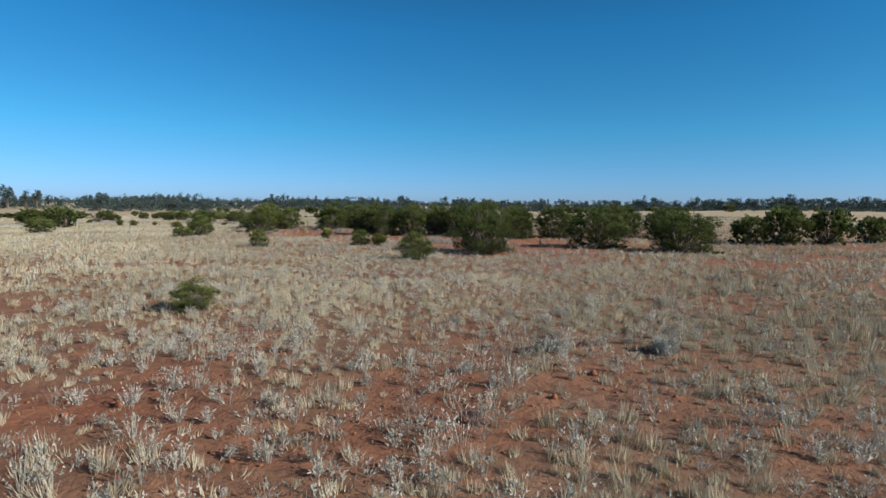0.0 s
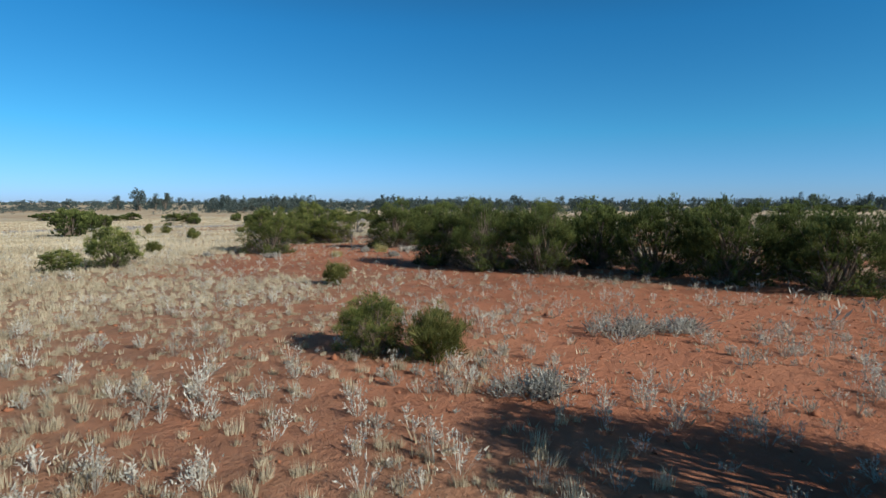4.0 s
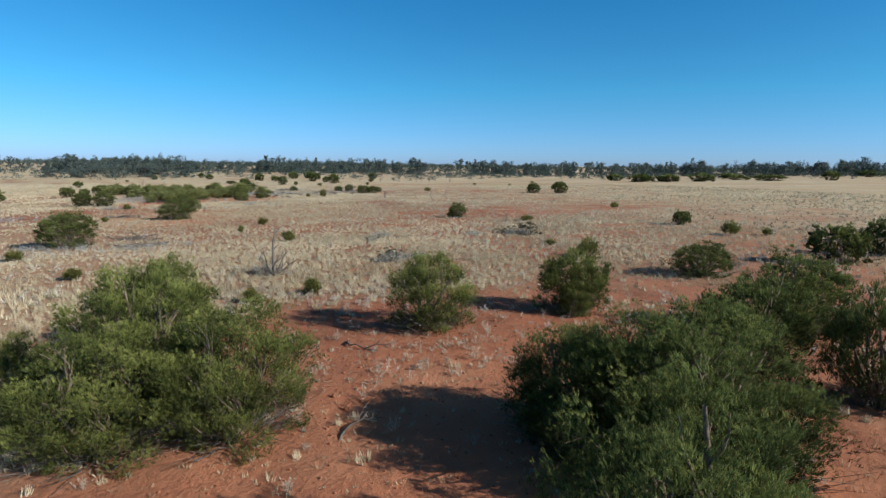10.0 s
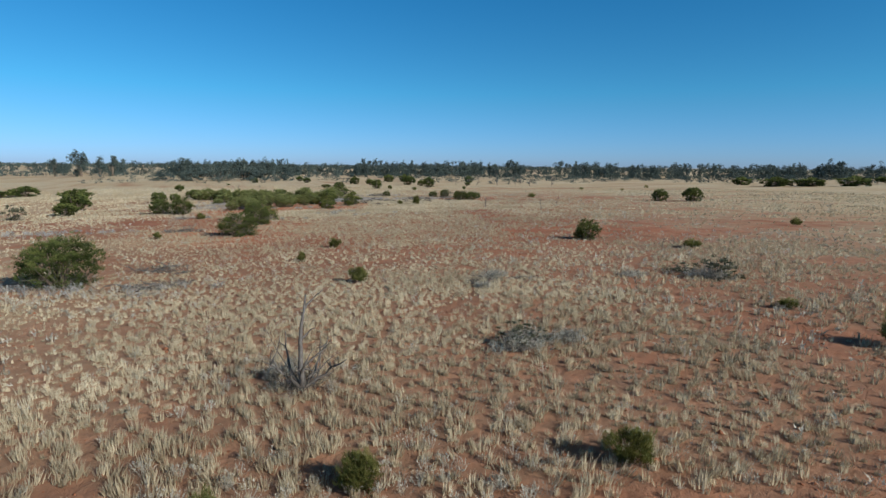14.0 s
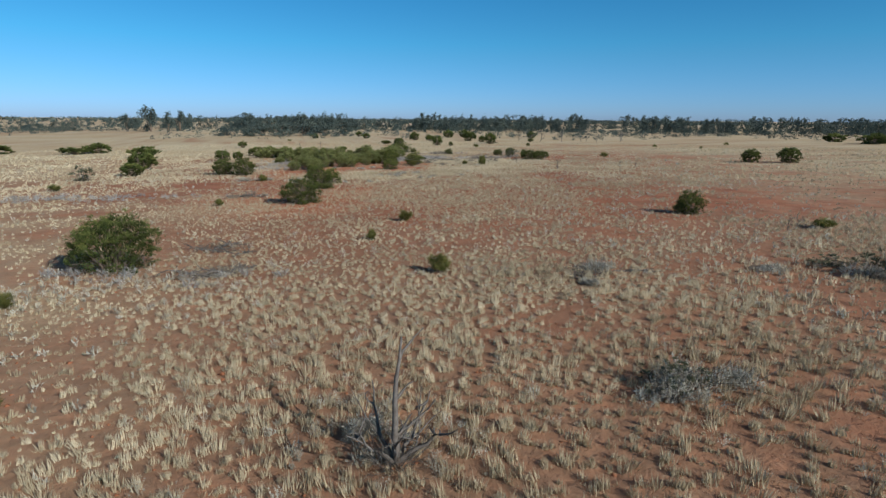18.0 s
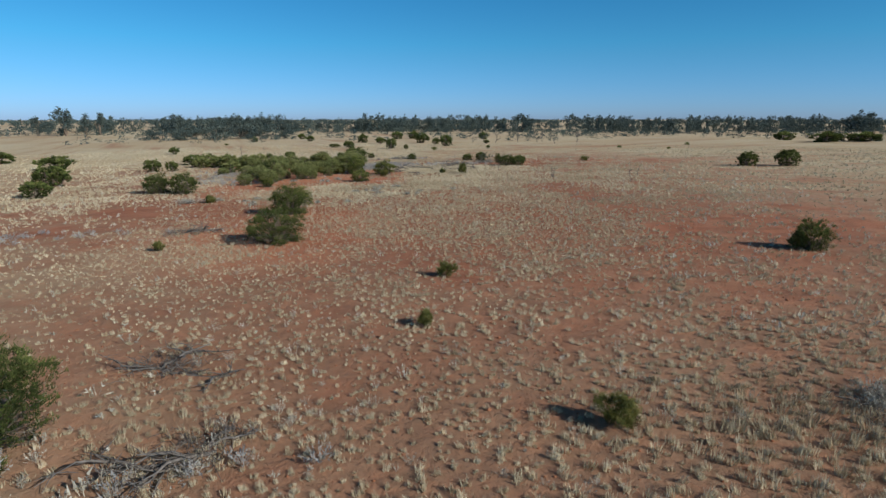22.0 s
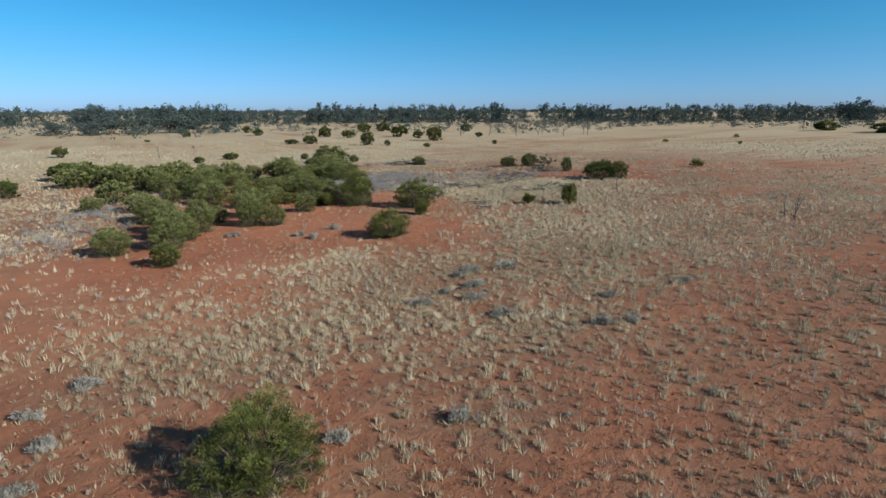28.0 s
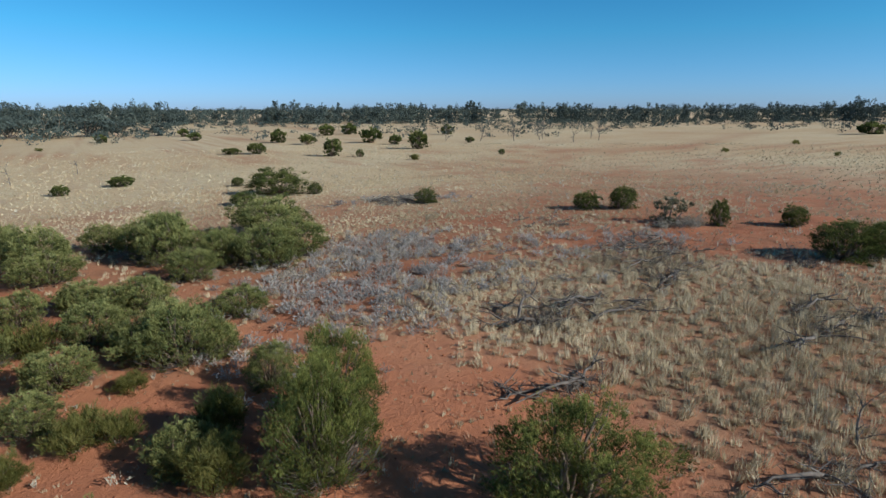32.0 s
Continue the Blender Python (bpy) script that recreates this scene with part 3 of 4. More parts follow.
def lobes_of(r, kind, full=1.0):
    """Middles and radii of the rounded masses that make up a crown one wide and one high, uneven all round."""
    rings = {"small": ((3, 0.26, 0.13, 0.20), (5, 0.52, 0.20, 0.21), (4, 0.74, 0.13, 0.18)),
             "olive": ((16, 0.16, 0.30, 0.12), (15, 0.40, 0.36, 0.125), (12, 0.63, 0.31, 0.125), (6, 0.82, 0.17, 0.115)),
             "dark": ((18, 0.16, 0.33, 0.12), (17, 0.40, 0.38, 0.125), (13, 0.63, 0.33, 0.125), (7, 0.82, 0.18, 0.115)),
             "grey": ((5, 0.25, 0.28, 0.17), (5, 0.5, 0.26, 0.17), (3, 0.72, 0.12, 0.16))}["olive" if kind == "pale" else kind]
    swell, lopped = r.uniform(0, 6.28, 2)
    lobes = []
    for n, z, ring, rad in rings:
        first = r.uniform(0, 6.28)
        for k in range(n):
            a = first + 2 * math.pi * k / n + r.uniform(-0.45, 0.45)
            uneven = 1 + 0.13 * math.cos(a - swell) + 0.12 * math.cos(2 * a - lopped)
            d = ring * r.uniform(0.55, 1.12) * uneven
            lobes.append((d * math.cos(a), d * math.sin(a), (z + r.uniform(-0.12, 0.12)) * (0.86 + 0.14 * uneven), rad * full * r.uniform(0.65, 1.3)))
    tall, broad = max(q[2] + 0.95 * q[3] for q in lobes), sorted(math.hypot(q[0], q[1]) + 0.9 * q[3] for q in lobes)[-4]
    return [(q[0] * 0.5 / broad, q[1] * 0.5 / broad, q[2] / tall, q[3] * 0.5 * (0.5 / broad + 1 / tall)) for q in lobes]


def crown_mesh(r, kind, lobes, tufts_, sprays, per, leaf, wide, up, material, under=0.9, dome=0.0):
    """Foliage in three steps: tufts on the rounded masses, brooms in each tuft, narrow leaves fanning up from each
    broom; tips are paler, and sunlit tops and shaded undersides are put into the tone.
    """
    L = np.array(lobes)
    pick = r.choice(len(L), tufts_, p=L[:, 3] ** 2 / (L[:, 3] ** 2).sum())
    u = r.normal(0, 1, (tufts_, 3))
    u[:, 2] = np.abs(u[:, 2]) - under * r.random(tufts_) * (0.4 + 0.6 * (L[pick, 2] < 0.35))
    u /= np.linalg.norm(u, axis=1)[:, None]
    pos = L[pick, :3] + u * (L[pick, 3] * r.uniform(0.62, 1.08, tufts_))[:, None]
    n_dome = int(tufts_ * dome)
    w = r.normal(0, 1, (n_dome, 3))
    w[:, 2] = np.abs(w[:, 2]) - 0.7 * r.random(n_dome)
    w /= np.linalg.norm(w, axis=1)[:, None]
    pos[:n_dome] = np.array((0, 0, 0.44)) + w * (0.47, 0.47, 0.52) * r.uniform(0.72, 1.0, (n_dome, 1)) * (1 - 0.16 * np.abs(np.sin(3 * np.arctan2(w[:, 1], w[:, 0]) + 9 * w[:, 2])))[:, None]
    u[:n_dome] = w
    puff = 0.024 if kind != "small" else 0.07
    sp = (pos[:, None, :] + r.normal(0, puff, (tufts_, sprays, 3)) * (1, 1, 1.25)).reshape(-1, 3)
    sp[:, 2] = np.maximum(sp[:, 2], 0.02 + 0.06 * r.random(len(sp)))
    n = len(sp)
    d = np.repeat(u, sprays, 0) * (1 - up) + np.array([0, 0, up]) + r.normal(0, 0.2, (n, 3))
    d /= np.linalg.norm(d, axis=1)[:, None]
    o = sp[:, None, :] + r.normal(0, leaf * 0.22, (n, per, 3)) - d[:, None, :] * leaf * 0.4
    way = d[:, None, :] + r.normal(0, 0.2, (n, per, 3))
    way /= np.linalg.norm(way, axis=2)[:, :, None]
    size = leaf * r.uniform(0.5, 1.4, (n, per, 1))
    side = np.cross(way, r.normal(0, 1, (n, per, 3)))
    side /= np.linalg.norm(side, axis=2)[:, :, None] + 1e-9
    side *= wide * r.uniform(0.6, 1.4, (n, per, 1))
    v = np.stack([o - side, o + side, o + way * size], 2).reshape(-1, 3)
    v[:, 2] = np.maximum(v[:, 2], 0.0)
    # imitated sunlight: tufts facing up or standing higher get paler leaves, lower ones darker
    tone_and_light = r.uniform(-0.25, 0.25, len(L))[pick] + 0.36 * u[:, 2] - 0.08
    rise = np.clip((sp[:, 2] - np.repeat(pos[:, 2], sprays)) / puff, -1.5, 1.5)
    tone = (np.repeat(r.uniform(0.05, 0.65, tufts_) + tone_and_light, sprays) + 0.16 * rise)[:, None] + r.uniform(-0.08, 0.08, (n, 1)) + r.uniform(-0.07, 0.1, (n, per))
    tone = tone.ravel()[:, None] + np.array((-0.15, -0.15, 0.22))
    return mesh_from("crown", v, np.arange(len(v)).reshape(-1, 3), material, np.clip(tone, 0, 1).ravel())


def stems_mesh(r, lobes, thick, material, forks=3, sides=5):
    tubes = []
    for x, y, z, rad in lobes:
        foot = (r.uniform(-0.05, 0.05), r.uniform(-0.05, 0.05), -0.03)
        path = bent(r, foot, (x * 0.9, y * 0.9, z), 0.035, 6)
        tubes.append(tube(path, np.linspace(thick * r.uniform(0.7, 1.2), thick * 0.3, 6), sides))
        for k in range(forks):
            a = path[int(r.integers(2, 5))]
            e = np.array((x, y, z)) + r.normal(0, rad * 0.55, 3)
            e[2] = max(e[2], 0.12)
            tubes.append(tube(bent(r, a, e, 0.02, 4), np.linspace(thick * 0.42, thick * 0.12, 4), 4))
    return joined_tubes("trunk", tubes, material)


def twigs_mesh(r, count, reach, material):
    """Grey dead twigs low round the foot."""
    tubes = []
    for k in range(count):
        a, b = r.uniform(0, 2 * math.pi), r.uniform(0.1, 0.36)
        foot = (b * 0.5 * math.cos(a), b * 0.5 * math.sin(a), 0.0)
        end = ((b + reach) * math.cos(a + r.uniform(-0.4, 0.4)), (b + reach) * math.sin(a), r.uniform(0.03, 0.36))
        tubes.append(tube(bent(r, foot, end, 0.03, 4), (0.0026, 0.0023, 0.0018, 0.001), 3))
    return joined_tubes("brushwood", tubes, material)


KINDS = {}


def shrub_kind(kind, lod):
    """Meshes for some variants of a kind of shrub, one wide and one high."""
    made = []
    for k in range(4 if lod == 0 and kind != "grey" else 3):
        r = np.random.default_rng(100 * lod + 10 * k + len(kind) * 1000 + ord(kind[0]))
        lobes = lobes_of(r, kind, (1.0, 1.15, 1.4, 1.5)[lod] if kind in ("dark", "olive", "pale") else 1.0)
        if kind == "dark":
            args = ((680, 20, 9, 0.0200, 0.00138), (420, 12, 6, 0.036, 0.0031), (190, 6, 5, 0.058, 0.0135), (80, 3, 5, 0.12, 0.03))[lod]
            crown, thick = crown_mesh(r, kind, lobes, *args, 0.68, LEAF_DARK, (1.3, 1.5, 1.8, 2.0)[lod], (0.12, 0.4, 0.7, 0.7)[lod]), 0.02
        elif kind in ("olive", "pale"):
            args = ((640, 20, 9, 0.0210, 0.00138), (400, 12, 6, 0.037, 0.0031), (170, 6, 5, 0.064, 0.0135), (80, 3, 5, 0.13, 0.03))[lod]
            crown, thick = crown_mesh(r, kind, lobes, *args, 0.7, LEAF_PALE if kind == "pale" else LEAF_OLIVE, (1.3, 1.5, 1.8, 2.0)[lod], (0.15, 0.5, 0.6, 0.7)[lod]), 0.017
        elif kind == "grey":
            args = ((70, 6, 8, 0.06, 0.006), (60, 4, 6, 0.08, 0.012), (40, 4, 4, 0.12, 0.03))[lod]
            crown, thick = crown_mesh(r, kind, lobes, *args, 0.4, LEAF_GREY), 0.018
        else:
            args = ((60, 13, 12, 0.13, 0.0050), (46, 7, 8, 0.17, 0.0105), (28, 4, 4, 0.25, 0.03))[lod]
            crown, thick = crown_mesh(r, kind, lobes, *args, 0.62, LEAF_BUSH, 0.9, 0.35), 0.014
        bark = DEADWOOD if kind == "grey" else BARK
        if lod == 0:
            meshes = [("stem", stems_mesh(r, [lobe], thick, bark, 3, 5), "") for lobe in lobes[::2]]
        else:
            meshes = [("trunk", stems_mesh(r, lobes[::2], thick, bark, 1, 4), "")]
        meshes.append(("crown", crown, ""))
        if lod < 2 and kind != "small" or kind == "grey":
            meshes.append(("brushwood", twigs_mesh(r, 240 if kind != "grey" and lod == 0 else 150, 0.15, DEADWOOD), "bare grey twigs round the foot"))
        made.append(meshes)
    return made


LABELS = {"dark": "dense dark green shrub on bare red sand", "olive": "bushy olive-green shrub with grey twigs at its foot", "small": "small rounded olive-green bush among dry tussocks", "grey": "grey half-dead shrub with bare twigs"}
SIZES = {"dark": ((3.4, "large dense dark green shrub casting a black shadow"), (1.9, LABELS["dark"]), (0, "low dark green shrub on red sand")),
         "olive": ((2.6, "large olive-green shrub with grey dead twigs below"), (0, LABELS["olive"])), "small": ((0, LABELS["small"]),), "grey": ((0, LABELS["grey"]),), "pale": ((2.6, "grey-green feathery shrub on bare red sand"), (0, "low grey-green feathery shrub on bare red sand"))}
PLANTED = [0]


def shrub(kind, lod, x, y, wide, high):
    if (kind, lod) not in KINDS:
        KINDS[kind, lod] = shrub_kind(kind, lod)
    PLANTED[0] += 1
    r = random.Random(PLANTED[0] * 7 + 3)
    made = KINDS[kind, lod]
    ob = new("shrub" if kind != "small" else "bush")
    ob.matrix_world = Matrix.LocRotScale((x, y, float(land(x, y)) - 0.02), Euler((r.uniform(-0.05, 0.05), r.uniform(-0.05, 0.05), r.uniform(0, 6.28))), (wide * 1.02, wide * r.uniform(0.9, 1.1), high * 1.02))
    for name, me, label in made[r.randrange(len(made))]:
        part(name, me, ob, label)
    label = next(text for least, text in SIZES[kind] if wide >= least)
    return tagged(ob, label, "shrub" if kind != "small" else "bush", {"dark": "dark green shrubs", "olive": "olive shrubs", "small": "small bushes", "grey": "grey shrubs", "pale": "grey-green shrubs"}[kind])


shrub("olive", 0, -19.4, -34.3, 1.45, 1.01)
shrub("olive", 0, -11.2, -11.8, 1.55, 1.34)
shrub("olive", 0, -5.4, -24.1, 2.11, 1.64)
shrub("olive", 0, -3.5, -12.4, 1.75, 1.25)
shrub("small", 0, -2.5, -13.5, 1.45, 0.92)
shrub("small", 0, -2.1, -1.8, 0.99, 0.83)
shrub("dark", 0, 0.7, -22.6, 4.55, 3.45)
shrub("dark", 0, 7.4, -1.6, 3.40, 3.30)
shrub("dark", 1, 23.5, -15.0, 5.20, 3.40)
shrub("dark", 1, 10.6, -1.4, 3.50, 3.30)
shrub("dark", 1, 11.6, -22.8, 5.00, 3.25)
shrub("dark", 1, 11.2, -4.6, 3.90, 3.40)
shrub("dark", 1, 12.2, -7.6, 4.00, 3.30)
shrub("dark", 1, 13.9, -28.4, 5.30, 2.95)
shrub("dark", 1, 13.6, -10.8, 4.00, 3.10)
shrub("dark", 1, 18.2, -11.5, 5.00, 3.40)
shrub("dark", 1, 16.6, -7.2, 4.00, 3.30)
shrub("dark", 1, 15.5, -3.5, 3.30, 3.10)
shrub("dark", 2, 27.0, -26.3, 3.60, 2.80)
shrub("dark", 2, 29.6, -27.8, 4.84, 3.66)
shrub("dark", 2, 33.6, -29.7, 4.41, 3.51)
shrub("dark", 2, 41.3, -30.3, 3.69, 2.75)
shrub("olive", 1, -25.5, 32.6, 3.69, 2.20)
shrub("olive", 1, -13.2, 7.7, 2.12, 1.23)
shrub("olive", 1, -11.3, 9.2, 2.77, 2.18)
shrub("small", 0, -10.3, 19.4, 1.25, 0.80)
shrub("olive", 0, -3.0, 16.8, 4.25, 3.15)
shrub("olive", 0, -0.9, 32.4, 2.20, 1.80)
shrub("olive", 0, 0.7, 27.8, 4.20, 2.70)
shrub("olive", 0, 2.0, 30.3, 4.40, 3.75)
shrub("olive", 0, 3.2, 34.8, 3.60, 3.40)
shrub("olive", 0, 3.5, 27.2, 4.50, 3.05)
shrub("dark", 0, 4.4, 3.4, 3.30, 3.20)
shrub("dark", 0, 5.4, 0.4, 3.10, 3.20)
shrub("dark", 0, 6.1, 17.2, 4.50, 3.60)
shrub("dark", 0, 9.6, 2.5, 3.20, 3.00)
shrub("dark", 0, 10.0, 22.7, 3.50, 2.60)
shrub("dark", 0, 10.3, 20.4, 4.80, 3.40)
shrub("dark", 0, 10.5, 19.9, 5.50, 3.37)
shrub("dark", 0, 9.2, 22.1, 1.90, 1.60)
shrub("dark", 0, 11.8, 15.4, 2.86, 3.72)
shrub("olive", 0, 12.1, 32.2, 3.90, 2.95)
shrub("dark", 1, 13.5, 3.0, 3.40, 3.10)
shrub("small", 0, 16.3, 39.0, 0.95, 0.76)
shrub("dark", 1, 17.8, 19.2, 3.20, 3.20)
shrub("olive", 1, 18.7, 30.9, 3.20, 2.90)
shrub("small", 0, 23.2, 36.4, 0.49, 0.42)
shrub("dark", 1, 23.0, 23.6, 4.20, 3.10)
shrub("dark", 1, 17.6, 22.6, 4.20, 3.00)
shrub("olive", 0, 18.2, 30.3, 1.90, 1.70)
shrub("dark", 1, 31.0, 32.5, 3.97, 1.95)
shrub("dark", 2, 41.9, 29.9, 4.09, 2.78)
shrub("dark", 2, 48.0, 29.6, 3.10, 2.94)
shrub("dark", 2, -25.1, 77.7, 4.53, 3.98)
shrub("dark", 2, -23.4, 60.6, 4.76, 3.95)
shrub("small", 1, -14.8, 64.4, 1.02, 1.41)
shrub("small", 1, -12.8, 64.4, 1.47, 1.18)
shrub("small", 1, -9.3, 64.0, 0.79, 0.86)
shrub("small", 1, -8.7, 45.0, 1.35, 0.94)
shrub("small", 1, -8.6, 41.6, 1.03, 1.09)
shrub("small", 0, -2.9, 63.2, 1.08, 0.77)
shrub("dark", 1, 0.2, 69.7, 4.89, 3.16)
shrub("small", 0, 0.4, 52.4, 1.04, 0.62)
shrub("small", 0, 7.4, 40.4, 0.93, 0.66)
shrub("small", 0, 10.5, 40.6, 0.91, 0.76)
shrub("small", 0, 15.0, 72.8, 0.70, 0.69)
shrub("small", 0, 16.7, 63.0, 1.05, 0.87)
shrub("small", 0, 19.1, 79.8, 0.97, 0.79)
shrub("small", 1, 31.3, 41.5, 1.38, 1.27)
shrub("small", 1, 33.2, 47.2, 0.85, 0.49)
shrub("grey", 1, 36.8, 56.9, 2.76, 0.61)
shrub("grey", 1, 37.0, 54.2, 2.47, 1.45)
shrub("small", 1, 42.8, 75.6, 1.30, 1.10)
shrub("dark", 1, 43.3, 75.0, 2.44, 2.03)
shrub("small", 1, 47.1, 65.6, 1.54, 0.67)
shrub("small", 1, 51.8, 42.7, 1.66, 1.27)
shrub("small", 1, 53.8, 40.5, 0.93, 0.72)
shrub("dark", 2, 57.4, 51.7, 2.30, 1.81)
shrub("small", 1, 73.5, 74.4, 1.17, 0.96)
shrub("dark", 2, -30.6, 109.6, 6.21, 2.69)
shrub("dark", 2, -29.6, 108.2, 5.33, 4.13)
shrub("dark", 2, -27.8, 113.4, 3.74, 3.21)
shrub("small", 1, -18.5, 104.3, 1.15, 0.92)
shrub("small", 1, -16.2, 118.0, 1.54, 0.83)
shrub("small", 0, 4.2, 95.8, 0.78, 0.67)
shrub("dark", 0, 12.1, 95.1, 4.51, 2.54)
shrub("dark", 0, 15.5, 109.1, 4.02, 3.06)
shrub("olive", 0, 17.8, 115.5, 2.95, 2.10)
shrub("dark", 3, -62.6, 154.6, 4.31, 3.75)
shrub("dark", 2, -29.4, 120.5, 3.57, 2.86)
shrub("grey", 1, -16.9, 133.8, 3.59, 2.56)
shrub("dark", 2, -12.9, 159.1, 6.75, 3.63)
shrub("dark", 2, -11.4, 141.0, 4.24, 2.32)
shrub("dark", 1, 2.7, 137.9, 4.34, 2.82)
shrub("dark", 1, 6.1, 135.6, 3.80, 2.94)
shrub("small", 1, 8.8, 123.1, 1.32, 0.94)
shrub("pale", 1, 14.7, 144.4, 2.64, 1.90)
shrub("olive", 1, 17.5, 139.3, 2.00, 1.50)
shrub("pale", 1, 17.8, 156.3, 3.79, 2.18)
shrub("pale", 1, 18.1, 144.1, 2.76, 2.18)
shrub("pale", 1, 18.3, 150.9, 2.88, 2.24)
shrub("pale", 1, 18.6, 147.5, 3.07, 2.43)
shrub("pale", 1, 19.4, 146.6, 1.92, 1.68)
shrub("pale", 1, 20.5, 149.3, 2.64, 2.58)
shrub("pale", 1, 22.4, 152.7, 2.04, 1.46)
shrub("pale", 1, 24.4, 149.6, 2.52, 2.58)
shrub("pale", 1, 25.6, 153.4, 2.76, 2.58)
shrub("pale", 1, 26.0, 148.7, 2.16, 1.68)
shrub("small", 0, 28.5, 158.9, 1.00, 0.80)
shrub("pale", 1, 30.0, 154.0, 2.28, 1.79)
shrub("small", 0, 30.0, 159.8, 1.40, 1.00)
shrub("small", 0, 31.0, 159.6, 1.20, 0.95)
shrub("olive", 0, 31.7, 139.4, 3.30, 2.05)
shrub("pale", 1, 32.3, 157.0, 1.85, 0.84)
shrub("pale", 1, 32.4, 157.2, 2.28, 1.34)
shrub("small", 0, 32.9, 155.8, 1.50, 1.20)
shrub("small", 0, 33.5, 158.2, 1.49, 1.40)
shrub("olive", 0, 35.2, 154.7, 3.00, 3.30)
shrub("olive", 0, 36.3, 156.6, 2.75, 3.20)
shrub("small", 0, 37.8, 146.3, 1.40, 1.15)
shrub("olive", 0, 39.3, 150.4, 4.30, 2.70)
shrub("small", 0, 48.7, 145.5, 1.08, 0.87)
shrub("small", 0, 51.5, 142.9, 1.49, 1.80)
shrub("dark", 1, 69.0, 157.1, 4.35, 2.44)
shrub("dark", 1, 70.9, 155.9, 2.99, 2.32)
shrub("small", 1, 91.0, 159.2, 1.97, 1.22)
shrub("dark", 2, 104.2, 127.2, 4.20, 2.95)
shrub("dark", 2, 110.1, 123.3, 5.39, 3.34)
shrub("dark", 3, 324.3, 147.2, 8.58, 5.20)
shrub("grey", 2, -125.9, 193.0, 5.40, 4.00)
shrub("grey", 2, -103.7, 194.6, 6.50, 4.80)
shrub("dark", 2, 0.6, 184.2, 4.10, 2.84)
shrub("dark", 2, 4.2, 183.4, 2.89, 2.37)
shrub("pale", 2, 10.1, 191.6, 5.00, 2.60)
shrub("pale", 2, 12.0, 194.1, 4.76, 3.20)
shrub("pale", 1, 13.0, 166.0, 2.40, 1.57)
shrub("pale", 2, 15.0, 172.0, 4.08, 2.46)
shrub("dark", 2, 15.0, 199.2, 6.52, 2.44)
shrub("pale", 2, 15.5, 187.6, 4.90, 3.20)
shrub("pale", 2, 15.6, 191.1, 4.50, 2.60)
shrub("pale", 1, 17.0, 163.0, 3.12, 2.02)
shrub("pale", 2, 18.9, 181.5, 4.64, 3.20)
shrub("dark", 2, 19.7, 195.6, 5.38, 2.21)
shrub("pale", 1, 20.0, 178.0, 4.00, 2.50)
shrub("pale", 1, 20.1, 167.8, 1.92, 1.79)
shrub("pale", 2, 21.0, 190.0, 4.50, 2.60)
shrub("pale", 1, 22.4, 172.6, 4.00, 2.40)
shrub("pale", 2, 23.0, 193.3, 5.12, 2.80)
shrub("pale", 1, 23.1, 169.7, 4.70, 3.20)
shrub("pale", 1, 23.6, 164.1, 3.84, 2.46)
shrub("pale", 1, 25.0, 177.0, 4.08, 2.69)
shrub("pale", 1, 25.5, 160.0, 2.76, 1.79)
shrub("pale", 1, 26.0, 190.5, 3.50, 2.40)
shrub("pale", 1, 26.9, 185.9, 2.08, 2.59)
shrub("pale", 1, 27.0, 168.2, 2.64, 1.68)
shrub("small", 1, 28.0, 168.8, 1.18, 1.39)
shrub("pale", 1, 28.2, 172.8, 2.16, 1.68)
shrub("pale", 1, 28.6, 183.3, 4.10, 3.00)
shrub("pale", 1, 28.9, 161.6, 2.16, 1.34)
shrub("small", 1, 28.9, 168.3, 1.50, 1.25)
shrub("pale", 1, 29.0, 180.6, 4.32, 1.95)
shrub("pale", 1, 29.6, 164.7, 2.88, 1.57)
shrub("pale", 1, 30.1, 173.6, 1.91, 1.32)
shrub("pale", 1, 30.5, 173.2, 2.27, 1.64)
shrub("pale", 1, 30.8, 168.5, 3.12, 1.90)
shrub("small", 0, 31.6, 163.0, 1.12, 0.61)
shrub("pale", 1, 31.8, 172.3, 2.57, 1.46)
shrub("pale", 1, 32.1, 187.5, 3.00, 2.00)
shrub("pale", 1, 32.1, 165.6, 2.38, 1.88)
shrub("pale", 1, 33.0, 171.8, 2.88, 1.79)
shrub("pale", 1, 33.4, 167.3, 2.47, 1.84)
shrub("pale", 1, 33.5, 164.5, 3.60, 2.46)
shrub("pale", 1, 34.7, 183.2, 4.95, 3.15)
shrub("pale", 1, 34.8, 164.2, 1.69, 1.53)
shrub("pale", 1, 35.3, 181.1, 4.20, 3.40)
shrub("pale", 0, 35.6, 160.6, 2.04, 1.54)
shrub("pale", 1, 35.8, 176.3, 3.41, 2.07)
shrub("pale", 1, 36.7, 168.7, 2.80, 1.40)
shrub("pale", 1, 37.8, 178.6, 3.00, 2.30)
shrub("pale", 1, 38.1, 179.8, 3.16, 2.23)
shrub("pale", 1, 40.4, 177.0, 4.60, 2.90)
shrub("pale", 1, 42.4, 178.6, 5.42, 2.71)
shrub("pale", 1, 43.0, 185.8, 6.90, 3.20)
shrub("dark", 0, 61.2, 192.2, 2.65, 1.68)
shrub("grey", 1, 70.7, 170.2, 3.34, 2.36)
shrub("dark", 1, 70.9, 179.4, 3.02, 1.74)
shrub("dark", 1, 72.7, 167.3, 1.66, 2.13)
shrub("dark", 1, 73.4, 177.3, 3.00, 2.19)
shrub("dark", 1, 76.8, 163.7, 2.39, 1.71)
